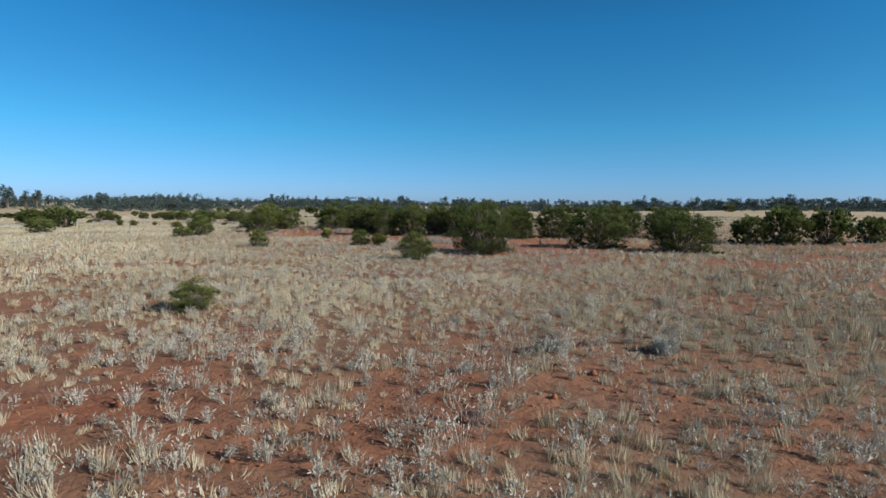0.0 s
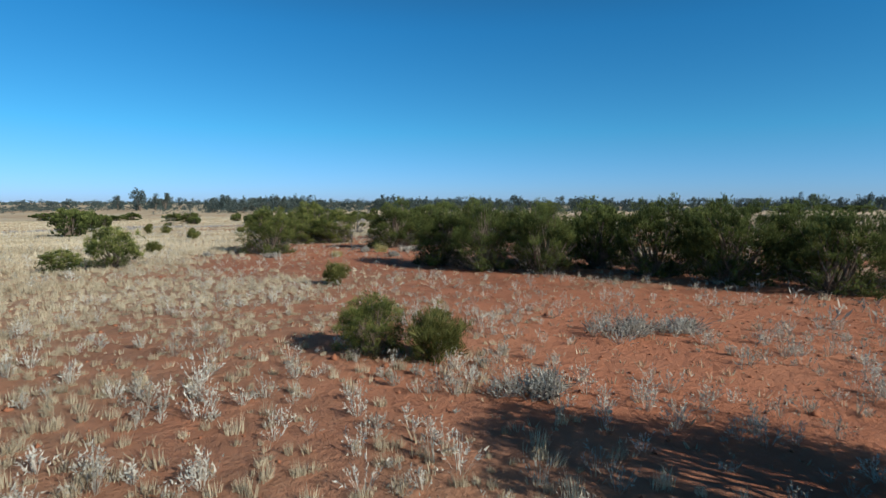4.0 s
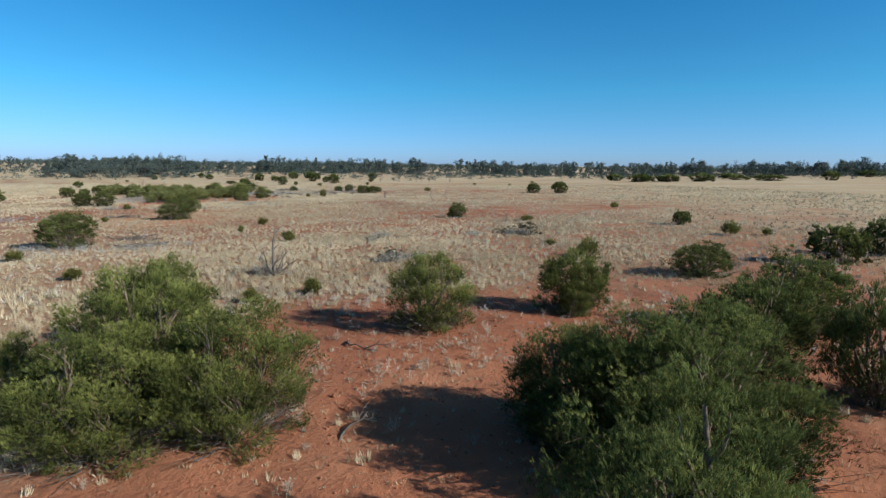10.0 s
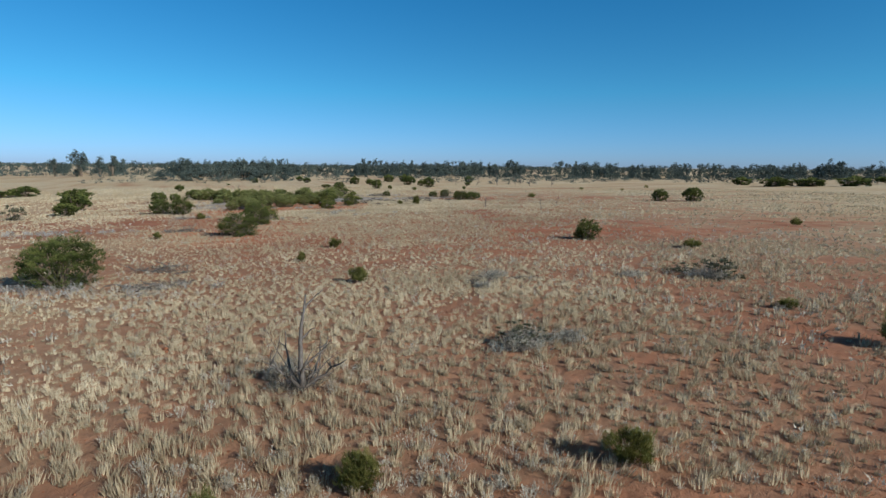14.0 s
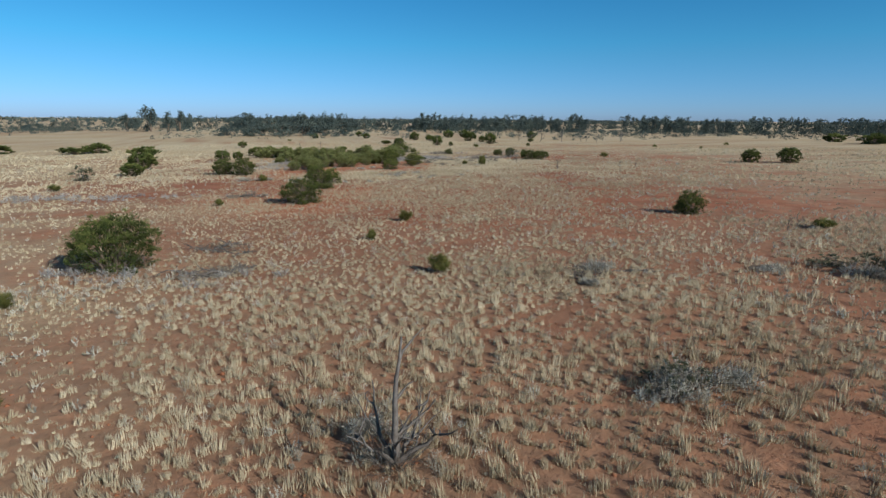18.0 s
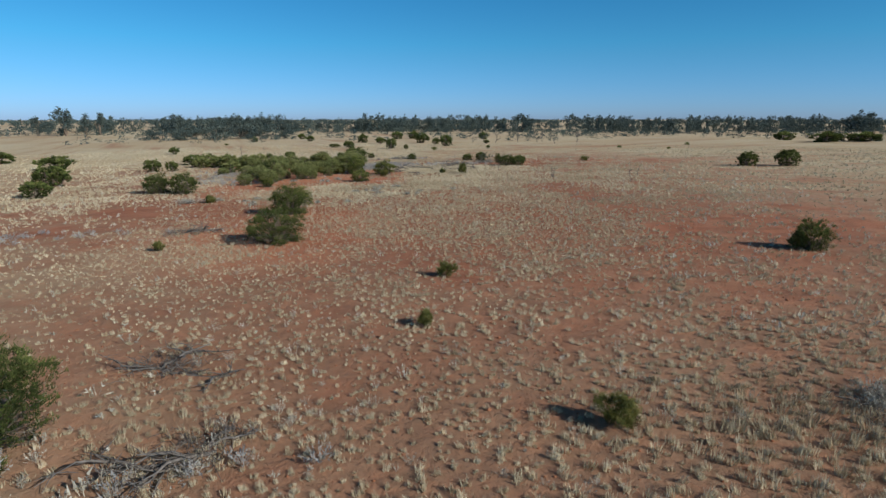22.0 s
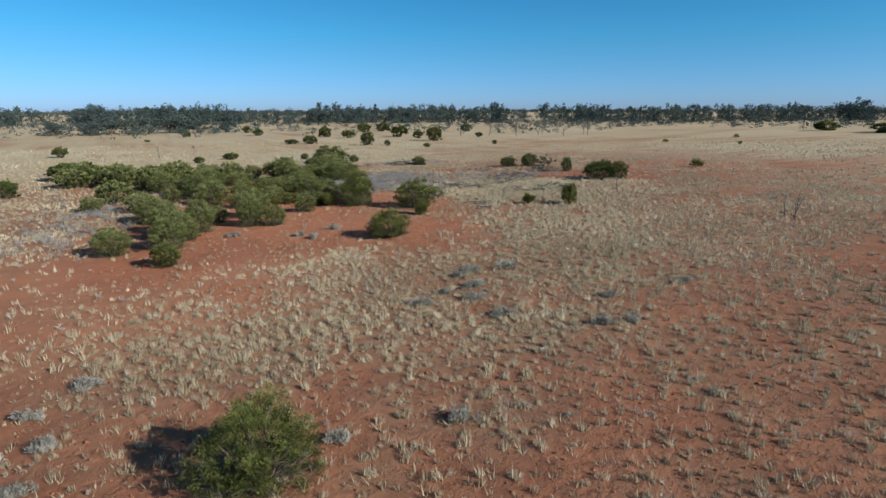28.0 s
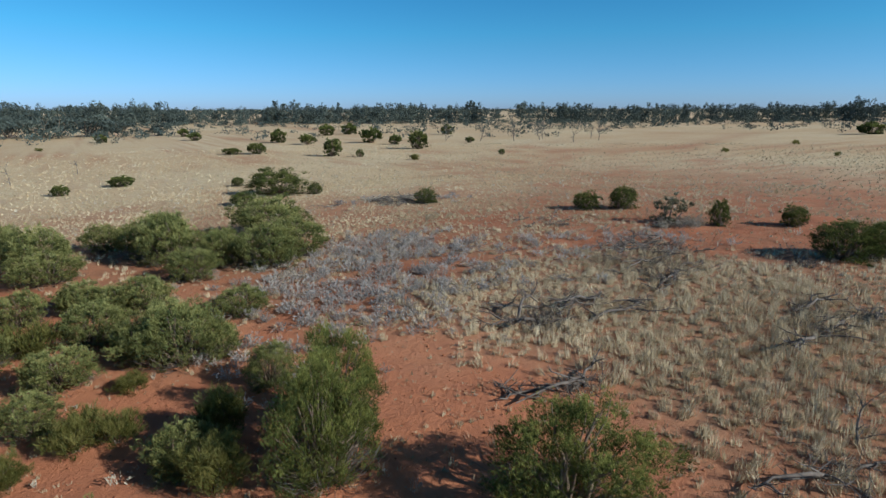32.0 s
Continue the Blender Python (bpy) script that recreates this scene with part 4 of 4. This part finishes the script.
shrub("small", 2, 150.2, 191.5, 1.04, 0.87)
shrub("dark", 3, 237.9, 197.0, 14.00, 4.57)
shrub("dark", 3, 250.3, 189.8, 14.03, 4.04)
shrub("dark", 3, 257.0, 197.1, 6.52, 3.27)
shrub("dark", 3, 265.2, 180.9, 14.08, 4.60)
shrub("dark", 3, 295.2, 163.2, 16.99, 3.53)
shrub("dark", 3, 310.2, 189.2, 17.21, 3.90)
shrub("dark", 3, 475.0, 184.5, 15.95, 5.20)
shrub("grey", 2, -140.4, 236.0, 5.60, 4.40)
shrub("dark", 3, -65.7, 235.7, 13.44, 3.23)
shrub("dark", 3, -41.8, 229.2, 9.94, 2.36)
shrub("dark", 3, -37.3, 234.7, 8.62, 3.29)
shrub("dark", 3, -19.8, 204.9, 9.16, 3.21)
shrub("dark", 2, 9.2, 203.6, 6.80, 2.78)
shrub("dark", 2, 29.4, 225.3, 2.31, 1.43)
shrub("dark", 2, 36.4, 231.6, 3.67, 1.59)
shrub("dark", 1, 45.5, 203.3, 2.91, 1.52)
shrub("dark", 1, 49.2, 220.8, 1.94, 1.31)
shrub("dark", 1, 50.9, 209.2, 7.36, 3.19)
shrub("dark", 1, 54.8, 207.2, 2.00, 1.35)
shrub("small", 2, 147.8, 211.8, 1.67, 0.88)
shrub("small", 2, 183.8, 214.9, 1.97, 1.04)
shrub("dark", 3, 247.6, 200.7, 9.94, 3.46)
shrub("dark", 3, 253.5, 224.5, 9.57, 4.29)
shrub("grey", 2, -150.0, 262.0, 7.00, 4.50)
shrub("grey", 2, -120.3, 273.6, 8.50, 5.20)
shrub("grey", 2, -98.0, 258.0, 6.50, 4.60)
shrub("dark", 3, 4.0, 260.7, 3.44, 2.78)
shrub("dark", 2, 80.6, 263.8, 4.52, 4.38)
shrub("dark", 2, 84.4, 257.9, 1.97, 1.85)
shrub("small", 1, 89.8, 243.1, 1.83, 1.16)
shrub("dark", 2, 108.1, 272.8, 6.19, 5.20)
shrub("dark", 2, 111.2, 241.9, 1.74, 1.40)
shrub("dark", 2, 63.2, 283.6, 4.77, 1.70)
shrub("dark", 2, 68.7, 281.7, 5.62, 2.88)
shrub("dark", 3, 92.0, 310.8, 5.43, 3.51)
shrub("dark", 3, 111.4, 307.2, 7.44, 5.20)
shrub("dark", 3, 113.3, 294.7, 4.37, 3.15)
shrub("dark", 3, 135.4, 287.3, 3.13, 2.11)
shrub("small", 2, 24.6, 323.5, 2.03, 0.79)
shrub("dark", 3, 40.1, 357.5, 4.33, 2.86)
shrub("dark", 3, 67.8, 354.1, 4.99, 3.06)
shrub("dark", 3, 87.7, 324.6, 5.72, 4.54)
shrub("dark", 3, 164.1, 342.7, 6.08, 4.40)
shrub("dark", 3, 69.4, 386.2, 4.82, 3.28)
shrub("dark", 3, 118.9, 363.0, 7.24, 4.68)
shrub("dark", 3, 130.4, 367.2, 7.54, 4.88)


# ---- dead wood ----
def dead_branch(x, y, length, turn, lift=0.25, limbs=7, seed=1, standing=False, stout=1.0, name="fallen_branch", label="fallen grey dead branch with bare twigs on red sand"):
    r = np.random.default_rng(seed)
    ob = new(name)
    ob.matrix_world = Matrix.LocRotScale((x, y, float(land(x, y)) - 0.01), Euler((0, 0, radians(turn))), None)
    main = bent(r, (0, 0, 0.0), (0.15 * length, 0.05, length) if standing else (length, 0, lift * 0.3), (0.05 if standing else 0.09) * length, 8)
    main = [(p[0], p[1], max(p[2], 0.03)) if i else (p[0], p[1], -0.03) for i, p in enumerate(main)]
    thick = stout * (0.017 * length + 0.014 if not standing else 0.022 * length + 0.012)
    part("limb", joined_tubes("limb", [tube(main, np.linspace(thick, thick * 0.25, 8), 6)], DEADWOOD), ob)
    for k in range(limbs):
        a = main[int(r.integers(1, 7))]
        spread = r.normal(0, 1, 3) * (0.38, 0.38, 0.3) * length * 0.6
        e = (a[0] + spread[0] + (0 if standing else 0.2 * length), a[1] + spread[1], max(0.03, a[2] + abs(spread[2]) * (1.1 if standing else 0.6) + (0.1 * length if standing else 0)))
        path = bent(r, a, e, 0.03 * length, 5)
        branch = part("branch", joined_tubes("branch", [tube(path, np.linspace(thick * 0.5, thick * 0.12, 5), 5)], DEADWOOD), ob)
        tubes = []
        for q in range(6):
            b = path[int(r.integers(1, 4))]
            t = np.array(b) + r.normal(0, 0.12 * length, 3) * (1, 1, 0.7)
            t[2] = max(t[2], 0.02)
            tubes.append(tube(bent(r, b, t, 0.015 * length, 3), (thick * 0.22, thick * 0.15, thick * 0.06), 4))
        tagged(part("brushwood", joined_tubes("brushwood", tubes, DEADWOOD), branch), kind="stuff")
    return tagged(ob, label, "dead branch" if not standing else "dead shrub", "dead wood")


def brush_heap(x, y, wide, seed):
    """A low tangle of fine dead brush, arched twigs lying across one another."""
    r = np.random.default_rng(seed)
    ob = new("brush_heap")
    ob.matrix_world = pose(x, y, float(land(x, y)) - 0.01)
    twigs = []
    for q in range(int(45 * wide)):
        a, b = r.normal(0, 0.26, 2) * wide, r.normal(0, 0.22, 2) * wide
        z0, z1 = r.uniform(0.0, 0.08, 2)
        path = bent(r, (a[0], a[1], z0), (a[0] + b[0], a[1] + b[1], z1 + 0.03), 0.05, 5)
        path = [(p[0], p[1], max(0.0, p[2]) + r.uniform(0.05, 0.3) * math.sin(math.pi * i / 4)) for i, p in enumerate(path)]
        twigs.append(tube(path, np.linspace(0.011, 0.004, 5) * r.uniform(0.5, 1.4), 4))
    tagged(part("brushwood", joined_tubes("brushwood", twigs, DEADWOOD), ob), kind="stuff")
    return tagged(ob, "low grey tangle of dead brush on red sand", "brush heap", "dead wood")


def log_pile(x, y, n, size, seed):
    r = np.random.default_rng(seed)
    for k in range(max(1, n // 3)):
        brush_heap(x + r.normal(0, size * 0.7), y + r.normal(0, size * 0.5), r.uniform(1.4, 2.6), seed * 17 + k)
    for k in range(n + n // 2):
        dead_branch(x + r.normal(0, size), y + r.normal(0, size * 0.6), r.uniform(1.2, 3.0), r.uniform(-40, 40) + 180 * (r.random() < 0.5), 0.5, 5, seed * 31 + k, stout=1.45)


def dead_bush(x, y, high, lean, seed, stems=7, twigs=150):
    """A dead shrub: a tall bare stem that forks, shorter stems splayed round its foot, and a tangle of fine brush."""
    r = np.random.default_rng(seed)
    ob = new("dead_shrub")
    ob.matrix_world = Matrix.LocRotScale((x, y, float(land(x, y)) - 0.02), Euler((0, 0, radians(lean))), None)
    for k in range(stems):
        a = 2.4 * k + r.uniform(-0.4, 0.4)
        tall = high if k == 0 else high * r.uniform(0.32, 0.62)
        out = high * (0.14 if k == 0 else r.uniform(0.28, 0.55))
        path = bent(r, (0.04 * math.cos(a), 0.04 * math.sin(a), 0), (out * math.cos(a), out * math.sin(a), tall), 0.05 * high, 8)
        thick = 0.105 if k == 0 else r.uniform(0.045, 0.07)
        tubes = [tube(path, np.linspace(thick, thick * 0.22, 8), 6)]
        for q in range(5):
            b = path[int(r.integers(2, 7))]
            e = np.array(b) + r.normal(0, 0.13, 3) * high + (0.1 * math.cos(a), 0.1 * math.sin(a), 0.12 * high)
            e[2] = max(e[2], 0.05)
            tubes.append(tube(bent(r, b, e, 0.02 * high, 5), np.linspace(thick * 0.45, thick * 0.1, 5), 4))
        part("stem", joined_tubes("stem", tubes, DEADWOOD), ob)
    brush = []
    for k in range(twigs):
        a, d = r.uniform(0, 6.28), 0.34 * high * r.random() ** 0.6
        foot = (0.4 * d * math.cos(a), 0.4 * d * math.sin(a), 0.0)
        end = ((d + 0.1 * high) * math.cos(a + r.normal(0, 0.4)), (d + 0.1 * high) * math.sin(a), r.uniform(0.08, 0.32) * high)
        brush.append(tube(bent(r, foot, end, 0.04 * high, 4), (0.006, 0.005, 0.004, 0.002), 3))
    tagged(part("brushwood", joined_tubes("brushwood", brush, DEADWOOD), ob), "tangle of fine grey twigs", kind="stuff")
    return tagged(ob, "bare grey dead shrub with splayed stems and brush at its foot", "dead shrub", "dead wood")


def grass_clump(x, y, wide, high, material, label, seed):
    r = np.random.default_rng(seed)
    n = 7
    v, t = tufts(x + r.normal(0, 0.16 * wide, n), y + r.normal(0, 0.16 * wide, n), r, 110, high * r.uniform(0.7, 1.1, n), np.full(n, 0.4 * wide), np.full(n, 0.006), 0.55, None, 0.3)
    v = v - np.array((x, y, float(land(x, y))))
    ob = new("grass_clump")
    ob.matrix_world = pose(x, y, float(land(x, y)))
    part("blades", mesh_from("blades", v, np.arange(len(v)).reshape(-1, 3), material, t), ob)
    return tagged(ob, label, "grass clump", "large grass clumps")


GREEN_STRAW = blade_material("greenish_straw", (0.26, 0.24, 0.10), (0.44, 0.40, 0.17), (0.62, 0.56, 0.28), 0.25)
grass_clump(4.0, 13.1, 0.95, 0.75, GREEN_STRAW, "yellow-green grass clump on bare red sand", 401)
grass_clump(0.6, 11.1, 0.70, 0.55, GREEN_STRAW, "pale yellow grass clump on bare red sand", 402)
STANDING = "bare grey dead shrub standing among dry grass"
dead_bush(10.35, 46.75, 2.9, 70, 3, 6, 170)
log_pile(5.9, 66.5, 4, 0.4, 6)
log_pile(5.4, 73.2, 2, 0.5, 7)
log_pile(24.3, 60.2, 2, 0.6, 8)
dead_branch(17.5, 54.5, 0.6, 30, 0.3, 5, seed=9)
log_pile(6.0, 103.2, 2, 0.7, 10)
dead_branch(2.7, 16.2, 1.25, 70, limbs=6, seed=11, standing=True, name="dead_shrub", label="bare grey dead sapling beside green shrubs")
dead_branch(2.2, 15.6, 1.4, 10, 0.4, 6, seed=12)
dead_branch(8.6, 32.4, 2.0, -69, 0.05, 1, seed=101, label="short straight dead log lying on red sand")
dead_branch(5.3, 25.2, 1.3, 20, 0.15, 3, seed=102)
dead_branch(-3.2, 23.0, 2.2, 215, 0.2, 3, seed=13)
log_pile(62.2, 165.6, 8, 2.2, 14)
log_pile(48.1, 159.5, 7, 1.3, 15)
log_pile(56.0, 152.4, 7, 1.4, 16)
log_pile(59.6, 196.0, 6, 2.4, 17)
log_pile(63.6, 176.1, 4, 2.0, 18)
log_pile(43.8, 154.2, 2, 0.6, 19)
log_pile(46.1, 147.3, 2, 0.6, 20)
log_pile(50.0, 160.3, 2, 1.0, 21)
log_pile(71.0, 169.5, 3, 1.5, 22)
log_pile(57.2, 162.4, 8, 2.1, 24)
log_pile(65.3, 157.3, 2, 0.8, 25)
for k, (x, y, h) in enumerate([(59.8, 127.2, 1.9), (60.4, 128.3, 1.6), (64.4, 115.0, 1.8), (60.5, 145.6, 1.6), (-39.8, 71.6, 2.2), (23.5, 242.6, 2.4), (31.7, 254.6, 2.2), (73.5, 123.3, 1.8), (44.0, 66.0, 1.0), (47.5, 147.9, 1.2)]):
    dead_branch(x, y, h, 40 * k, limbs=6, seed=40 + k, standing=True, name="dead_shrub", label=STANDING)
for k, (x, y, h) in enumerate([(-15.3, 39.5, 1.5), (-46.1, 69.4, 1.5), (-9.0, 60.0, 1.0)]):
    dead_branch(x, y, h, 70 * k, limbs=1, seed=60 + k, standing=True, name="dead_sapling", label="thin bare dead stem upright in pale grass")
for k, (x, y, h) in enumerate([(143.1, 292.2, 5.5), (151.0, 284.7, 6.0), (161.5, 284.3, 5.0), (173.9, 270.1, 5.5), (158.7, 266.4, 3.5), (135.0, 300.0, 5.0), (168.0, 290.0, 5.0), (182.0, 281.0, 4.0)]):
    dead_branch(x, y, h, 50 * k, limbs=10, seed=80 + k, standing=True, name="dead_tree", label="leafless grey dead tree on the far plain")


# ---- saltbush mounds ----
def saltbush(x, y, wide, high, seed):
    r = np.random.default_rng(seed)
    n = 16
    bx, by = r.normal(0, 0.27, n) * wide, r.normal(0, 0.2, n) * wide
    v, t = sprigs(x + bx, y + by, r, 26, 10, high * r.uniform(0.6, 1.1, n), 0.6 * wide * r.uniform(0.6, 1.1, n), np.full(n, 0.030 + 0.007 * wide))
    v = v - np.array((x, y, float(land(x, y))))
    ob = new("saltbush")
    ob.matrix_world = pose(x, y, float(land(x, y)))
    part("foliage", mesh_from("foliage", v, np.arange(len(v)).reshape(-1, 3), SALTBUSH, t), ob)
    part("brushwood", joined_tubes("brushwood", [tube(bent(r, (r.normal(0, 0.1) * wide, r.normal(0, 0.1) * wide, -0.02), (r.normal(0, 0.32) * wide, r.normal(0, 0.25) * wide, r.uniform(0.3, 1.1) * high), 0.05, 4), (0.014, 0.011, 0.007, 0.003), 4) for _ in range(40)], DEADWOOD), ob, "bare grey twigs")
    return tagged(ob, "blue-grey saltbush mound with woody twigs", "saltbush", "saltbush mounds")


shrub("dark", 1, 34.0, -12.5, 5.00, 3.10)
shrub("dark", 1, 29.0, -17.5, 4.20, 3.00)
shrub("grey", 0, 18.7, 47.7, 1.9, 0.95)
saltbush(19.2, 47.6, 2.6, 0.75, 300)
saltbush(20.8, 47.3, 1.4, 0.55, 301)
saltbush(18.2, 47.2, 1.3, 0.6, 302)
saltbush(32.9, 57.3, 1.6, 0.4, 303)
saltbush(36.5, 54.6, 2.2, 0.9, 304)
saltbush(24.6, 60.5, 2.0, 0.6, 305)
saltbush(6.6, 124.1, 3.0, 0.7, 306)
saltbush(9.5, 124.5, 1.5, 0.5, 307)
saltbush(31.3, 128.0, 1.0, 0.5, 308)
saltbush(33.6, 127.5, 1.1, 0.45, 309)
saltbush(30.3, 127.6, 0.5, 0.35, 310)
saltbush(28.4, 125.5, 0.45, 0.35, 311)
saltbush(29.1, 124.1, 0.75, 0.45, 312)
saltbush(26.8, 124.6, 0.75, 0.45, 313)
saltbush(31.7, 118.7, 0.67, 0.4, 314)
saltbush(29.1, 121.8, 0.8, 0.35, 315)
saltbush(34.5, 121.1, 0.6, 0.35, 316)
saltbush(39, 120.7, 0.7, 0.35, 317)
saltbush(30.1, 125.7, 1.0, 0.4, 318)
saltbush(32.9, 118.3, 0.5, 0.4, 319)
saltbush(14.0, 123.2, 0.8, 0.4, 320)
saltbush(23.2, 115.5, 0.7, 0.42, 321)
saltbush(19.9, 116.1, 0.5, 0.4, 322)
saltbush(13.2, 119.7, 0.5, 0.35, 323)
saltbush(12.6, 121.8, 0.5, 0.3, 324)
saltbush(12.9, 117.8, 0.5, 0.3, 325)
saltbush(26.5, 143.2, 0.6, 0.4, 326)
saltbush(27.0, 141.9, 0.7, 0.4, 327)
saltbush(29.3, 144.1, 0.9, 0.5, 328)
saltbush(22.4, 146.0, 0.9, 0.35, 329)
saltbush(2.9, 13.6, 0.8, 0.45, 330)
saltbush(6.3, 13.1, 0.9, 0.4, 331)
saltbush(5.6, 12.9, 0.6, 0.4, 332)
saltbush(-3.2, 12.8, 0.8, 0.35, 333)
saltbush(-6.9, 15.6, 0.6, 0.3, 334)
saltbush(9.9, 48.2, 1.0, 0.5, 335)
saltbush(22.6, 58.0, 1.0, 0.4, 336)
saltbush(60.5, 195.0, 2.2, 0.7, 337)
saltbush(58.0, 197.0, 1.8, 0.6, 338)
saltbush(71.0, 168.5, 2.4, 0.8, 339)
saltbush(69.0, 169.5, 1.8, 0.6, 340)
saltbush(46.8, 207.5, 2.0, 0.7, 341)
saltbush(3.5, 9.2, 0.7, 0.35, 342)
saltbush(-13.5, -43.5, 0.7, 0.35, 343)
saltbush(-11.2, -45.0, 0.7, 0.4, 344)
saltbush(-1.6, -16.2, 1.2, 0.45, 345)
saltbush(2.6, -13.0, 1.6, 0.5, 346)
saltbush(4.2, -13.4, 1.2, 0.45, 347)


# ---- far trees ----
def far_tree(r, x, y, high, wide, leaves=70):
    """Corners and tones of a tree far off: a crown of clumps down to the ground."""
    z = float(land(x, y))
    n = 9 if leaves < 1000 else 14
    cx, cy, cz = r.normal(0, 0.24 * wide, n), r.normal(0, 0.24 * wide, n), z + high * np.append(r.uniform(0.10, 0.4, 4), r.uniform(0.4, 0.86, n - 4))
    k = r.integers(0, n, leaves)
    u = r.normal(0, 1, (leaves, 3))
    u /= np.linalg.norm(u, axis=1)[:, None]
    o = np.stack([cx[k], cy[k], cz[k]], 1) + u * np.array((0.26 * wide, 0.26 * wide, 0.17 * high)) * r.uniform(0.4, 1, (leaves, 1)) + np.array((x, y, 0))
    size = 0.062 * (wide + high) * 0.5 * (70 / leaves) ** 0.22
    a, b, c = (r.normal(0, size, (leaves, 3)) for _ in range(3))
    v = np.stack([o + a, o + b, o + c], 1).reshape(-1, 3)
    t = np.repeat(np.clip(r.random() * 0.5 + r.uniform(0, 0.5, leaves), 0, 1), 3)
    return v, t


def far_woods():
    r = np.random.default_rng(21)
    trees, scrub = [], []
    for k in range(1900):
        a = r.uniform(-105, 60)
        rad = 545 + 240 * r.random() ** 1.3
        x, y = -math.sin(radians(a)) * rad, math.cos(radians(a)) * rad
        if patches(x, y, 55, 12) + 0.5 * patches(x, y, 22, 13) < (0.58 if a < 10 else 0.85):
            continue
        trees.append(far_tree(r, x, y, r.uniform(10, 15.5) * (1 if a < 8 else 0.7) * (0.75 + 0.4 * patches(x, y, 30, 19)), r.uniform(5, 10), 300))
        if r.random() < 0.6:
            scrub.append(far_tree(r, x - 6 * r.random(), y - 12 * r.random(), r.uniform(2, 4.5), r.uniform(6, 11), 110))
    for k in range(2300):
        a = r.uniform(-110, 75)
        rad = 330 + 260 * r.random() ** 0.55
        x, y = -math.sin(radians(a)) * rad, math.cos(radians(a)) * rad
        if patches(x, y, 60, 14) < (0.55 if rad < 480 else 0.35):
            continue
        scrub.append(far_tree(r, x, y, r.uniform(1.6, 4.5), r.uniform(2.5, 7), 80))
    stuff("far_woods", trees, LEAF_FAR_HAZED, "distant dark line of desert trees on the horizon", "trees")
    stuff("far_scrub", scrub, LEAF_FAR_HAZED, "distant low scrub in front of the tree line", "scrub")
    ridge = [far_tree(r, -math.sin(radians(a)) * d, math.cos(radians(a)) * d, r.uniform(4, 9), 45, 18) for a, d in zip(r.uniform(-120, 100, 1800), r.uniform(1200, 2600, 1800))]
    stuff("far_ridge_woods", ridge, LEAF_FAR_HAZED, "hazy far belt of low woodland", "trees")


def lone_tree(x, y, high, wide, seed, label):
    r = np.random.default_rng(seed)
    ob = new("tree")
    ob.matrix_world = pose(x, y, float(land(x, y)))
    lobes = [(r.normal(0, 0.18) * wide, r.normal(0, 0.18) * wide, high * r.uniform(0.45, 0.9), 0) for _ in range(7)]
    tubes = [tube(bent(r, (0, 0, -0.1), (x_, y_, z_), 0.05 * wide, 5), np.linspace(0.03 * high, 0.006 * high, 5), 5) for x_, y_, z_, _ in lobes]
    part("trunk", joined_tubes("trunk", tubes, BARK), ob)
    v, t = far_tree(r, x, y, high, wide, 1500)
    v = v - np.array((x, y, float(land(x, y))))
    part("crown", mesh_from("crown", v, np.arange(len(v)).reshape(-1, 3), LEAF_FAR_HAZED, t), ob)
    return tagged(ob, label, "tree", "far trees")


far_woods()
TALL = "tall dark tree standing out on the skyline"
for k, (x, y, h, w) in enumerate([(-63, 510, 19, 10), (-52, 512, 15, 7), (-80, 515, 13, 6), (-45, 525, 16, 7)]):
    lone_tree(x, y, h, w, 200 + k, TALL)
for k, (x, y, h, w) in enumerate([(26, 400, 8.5, 19), (38, 406, 7.5, 16), (13, 412, 8, 17), (50, 402, 6.5, 9), (62, 400, 6, 9), (8, 396, 6, 12), (-6, 402, 6, 10), (44, 410, 6, 10)]):
    lone_tree(x, y, h, w, 230 + k, "spreading grey-green tree on the far plain")
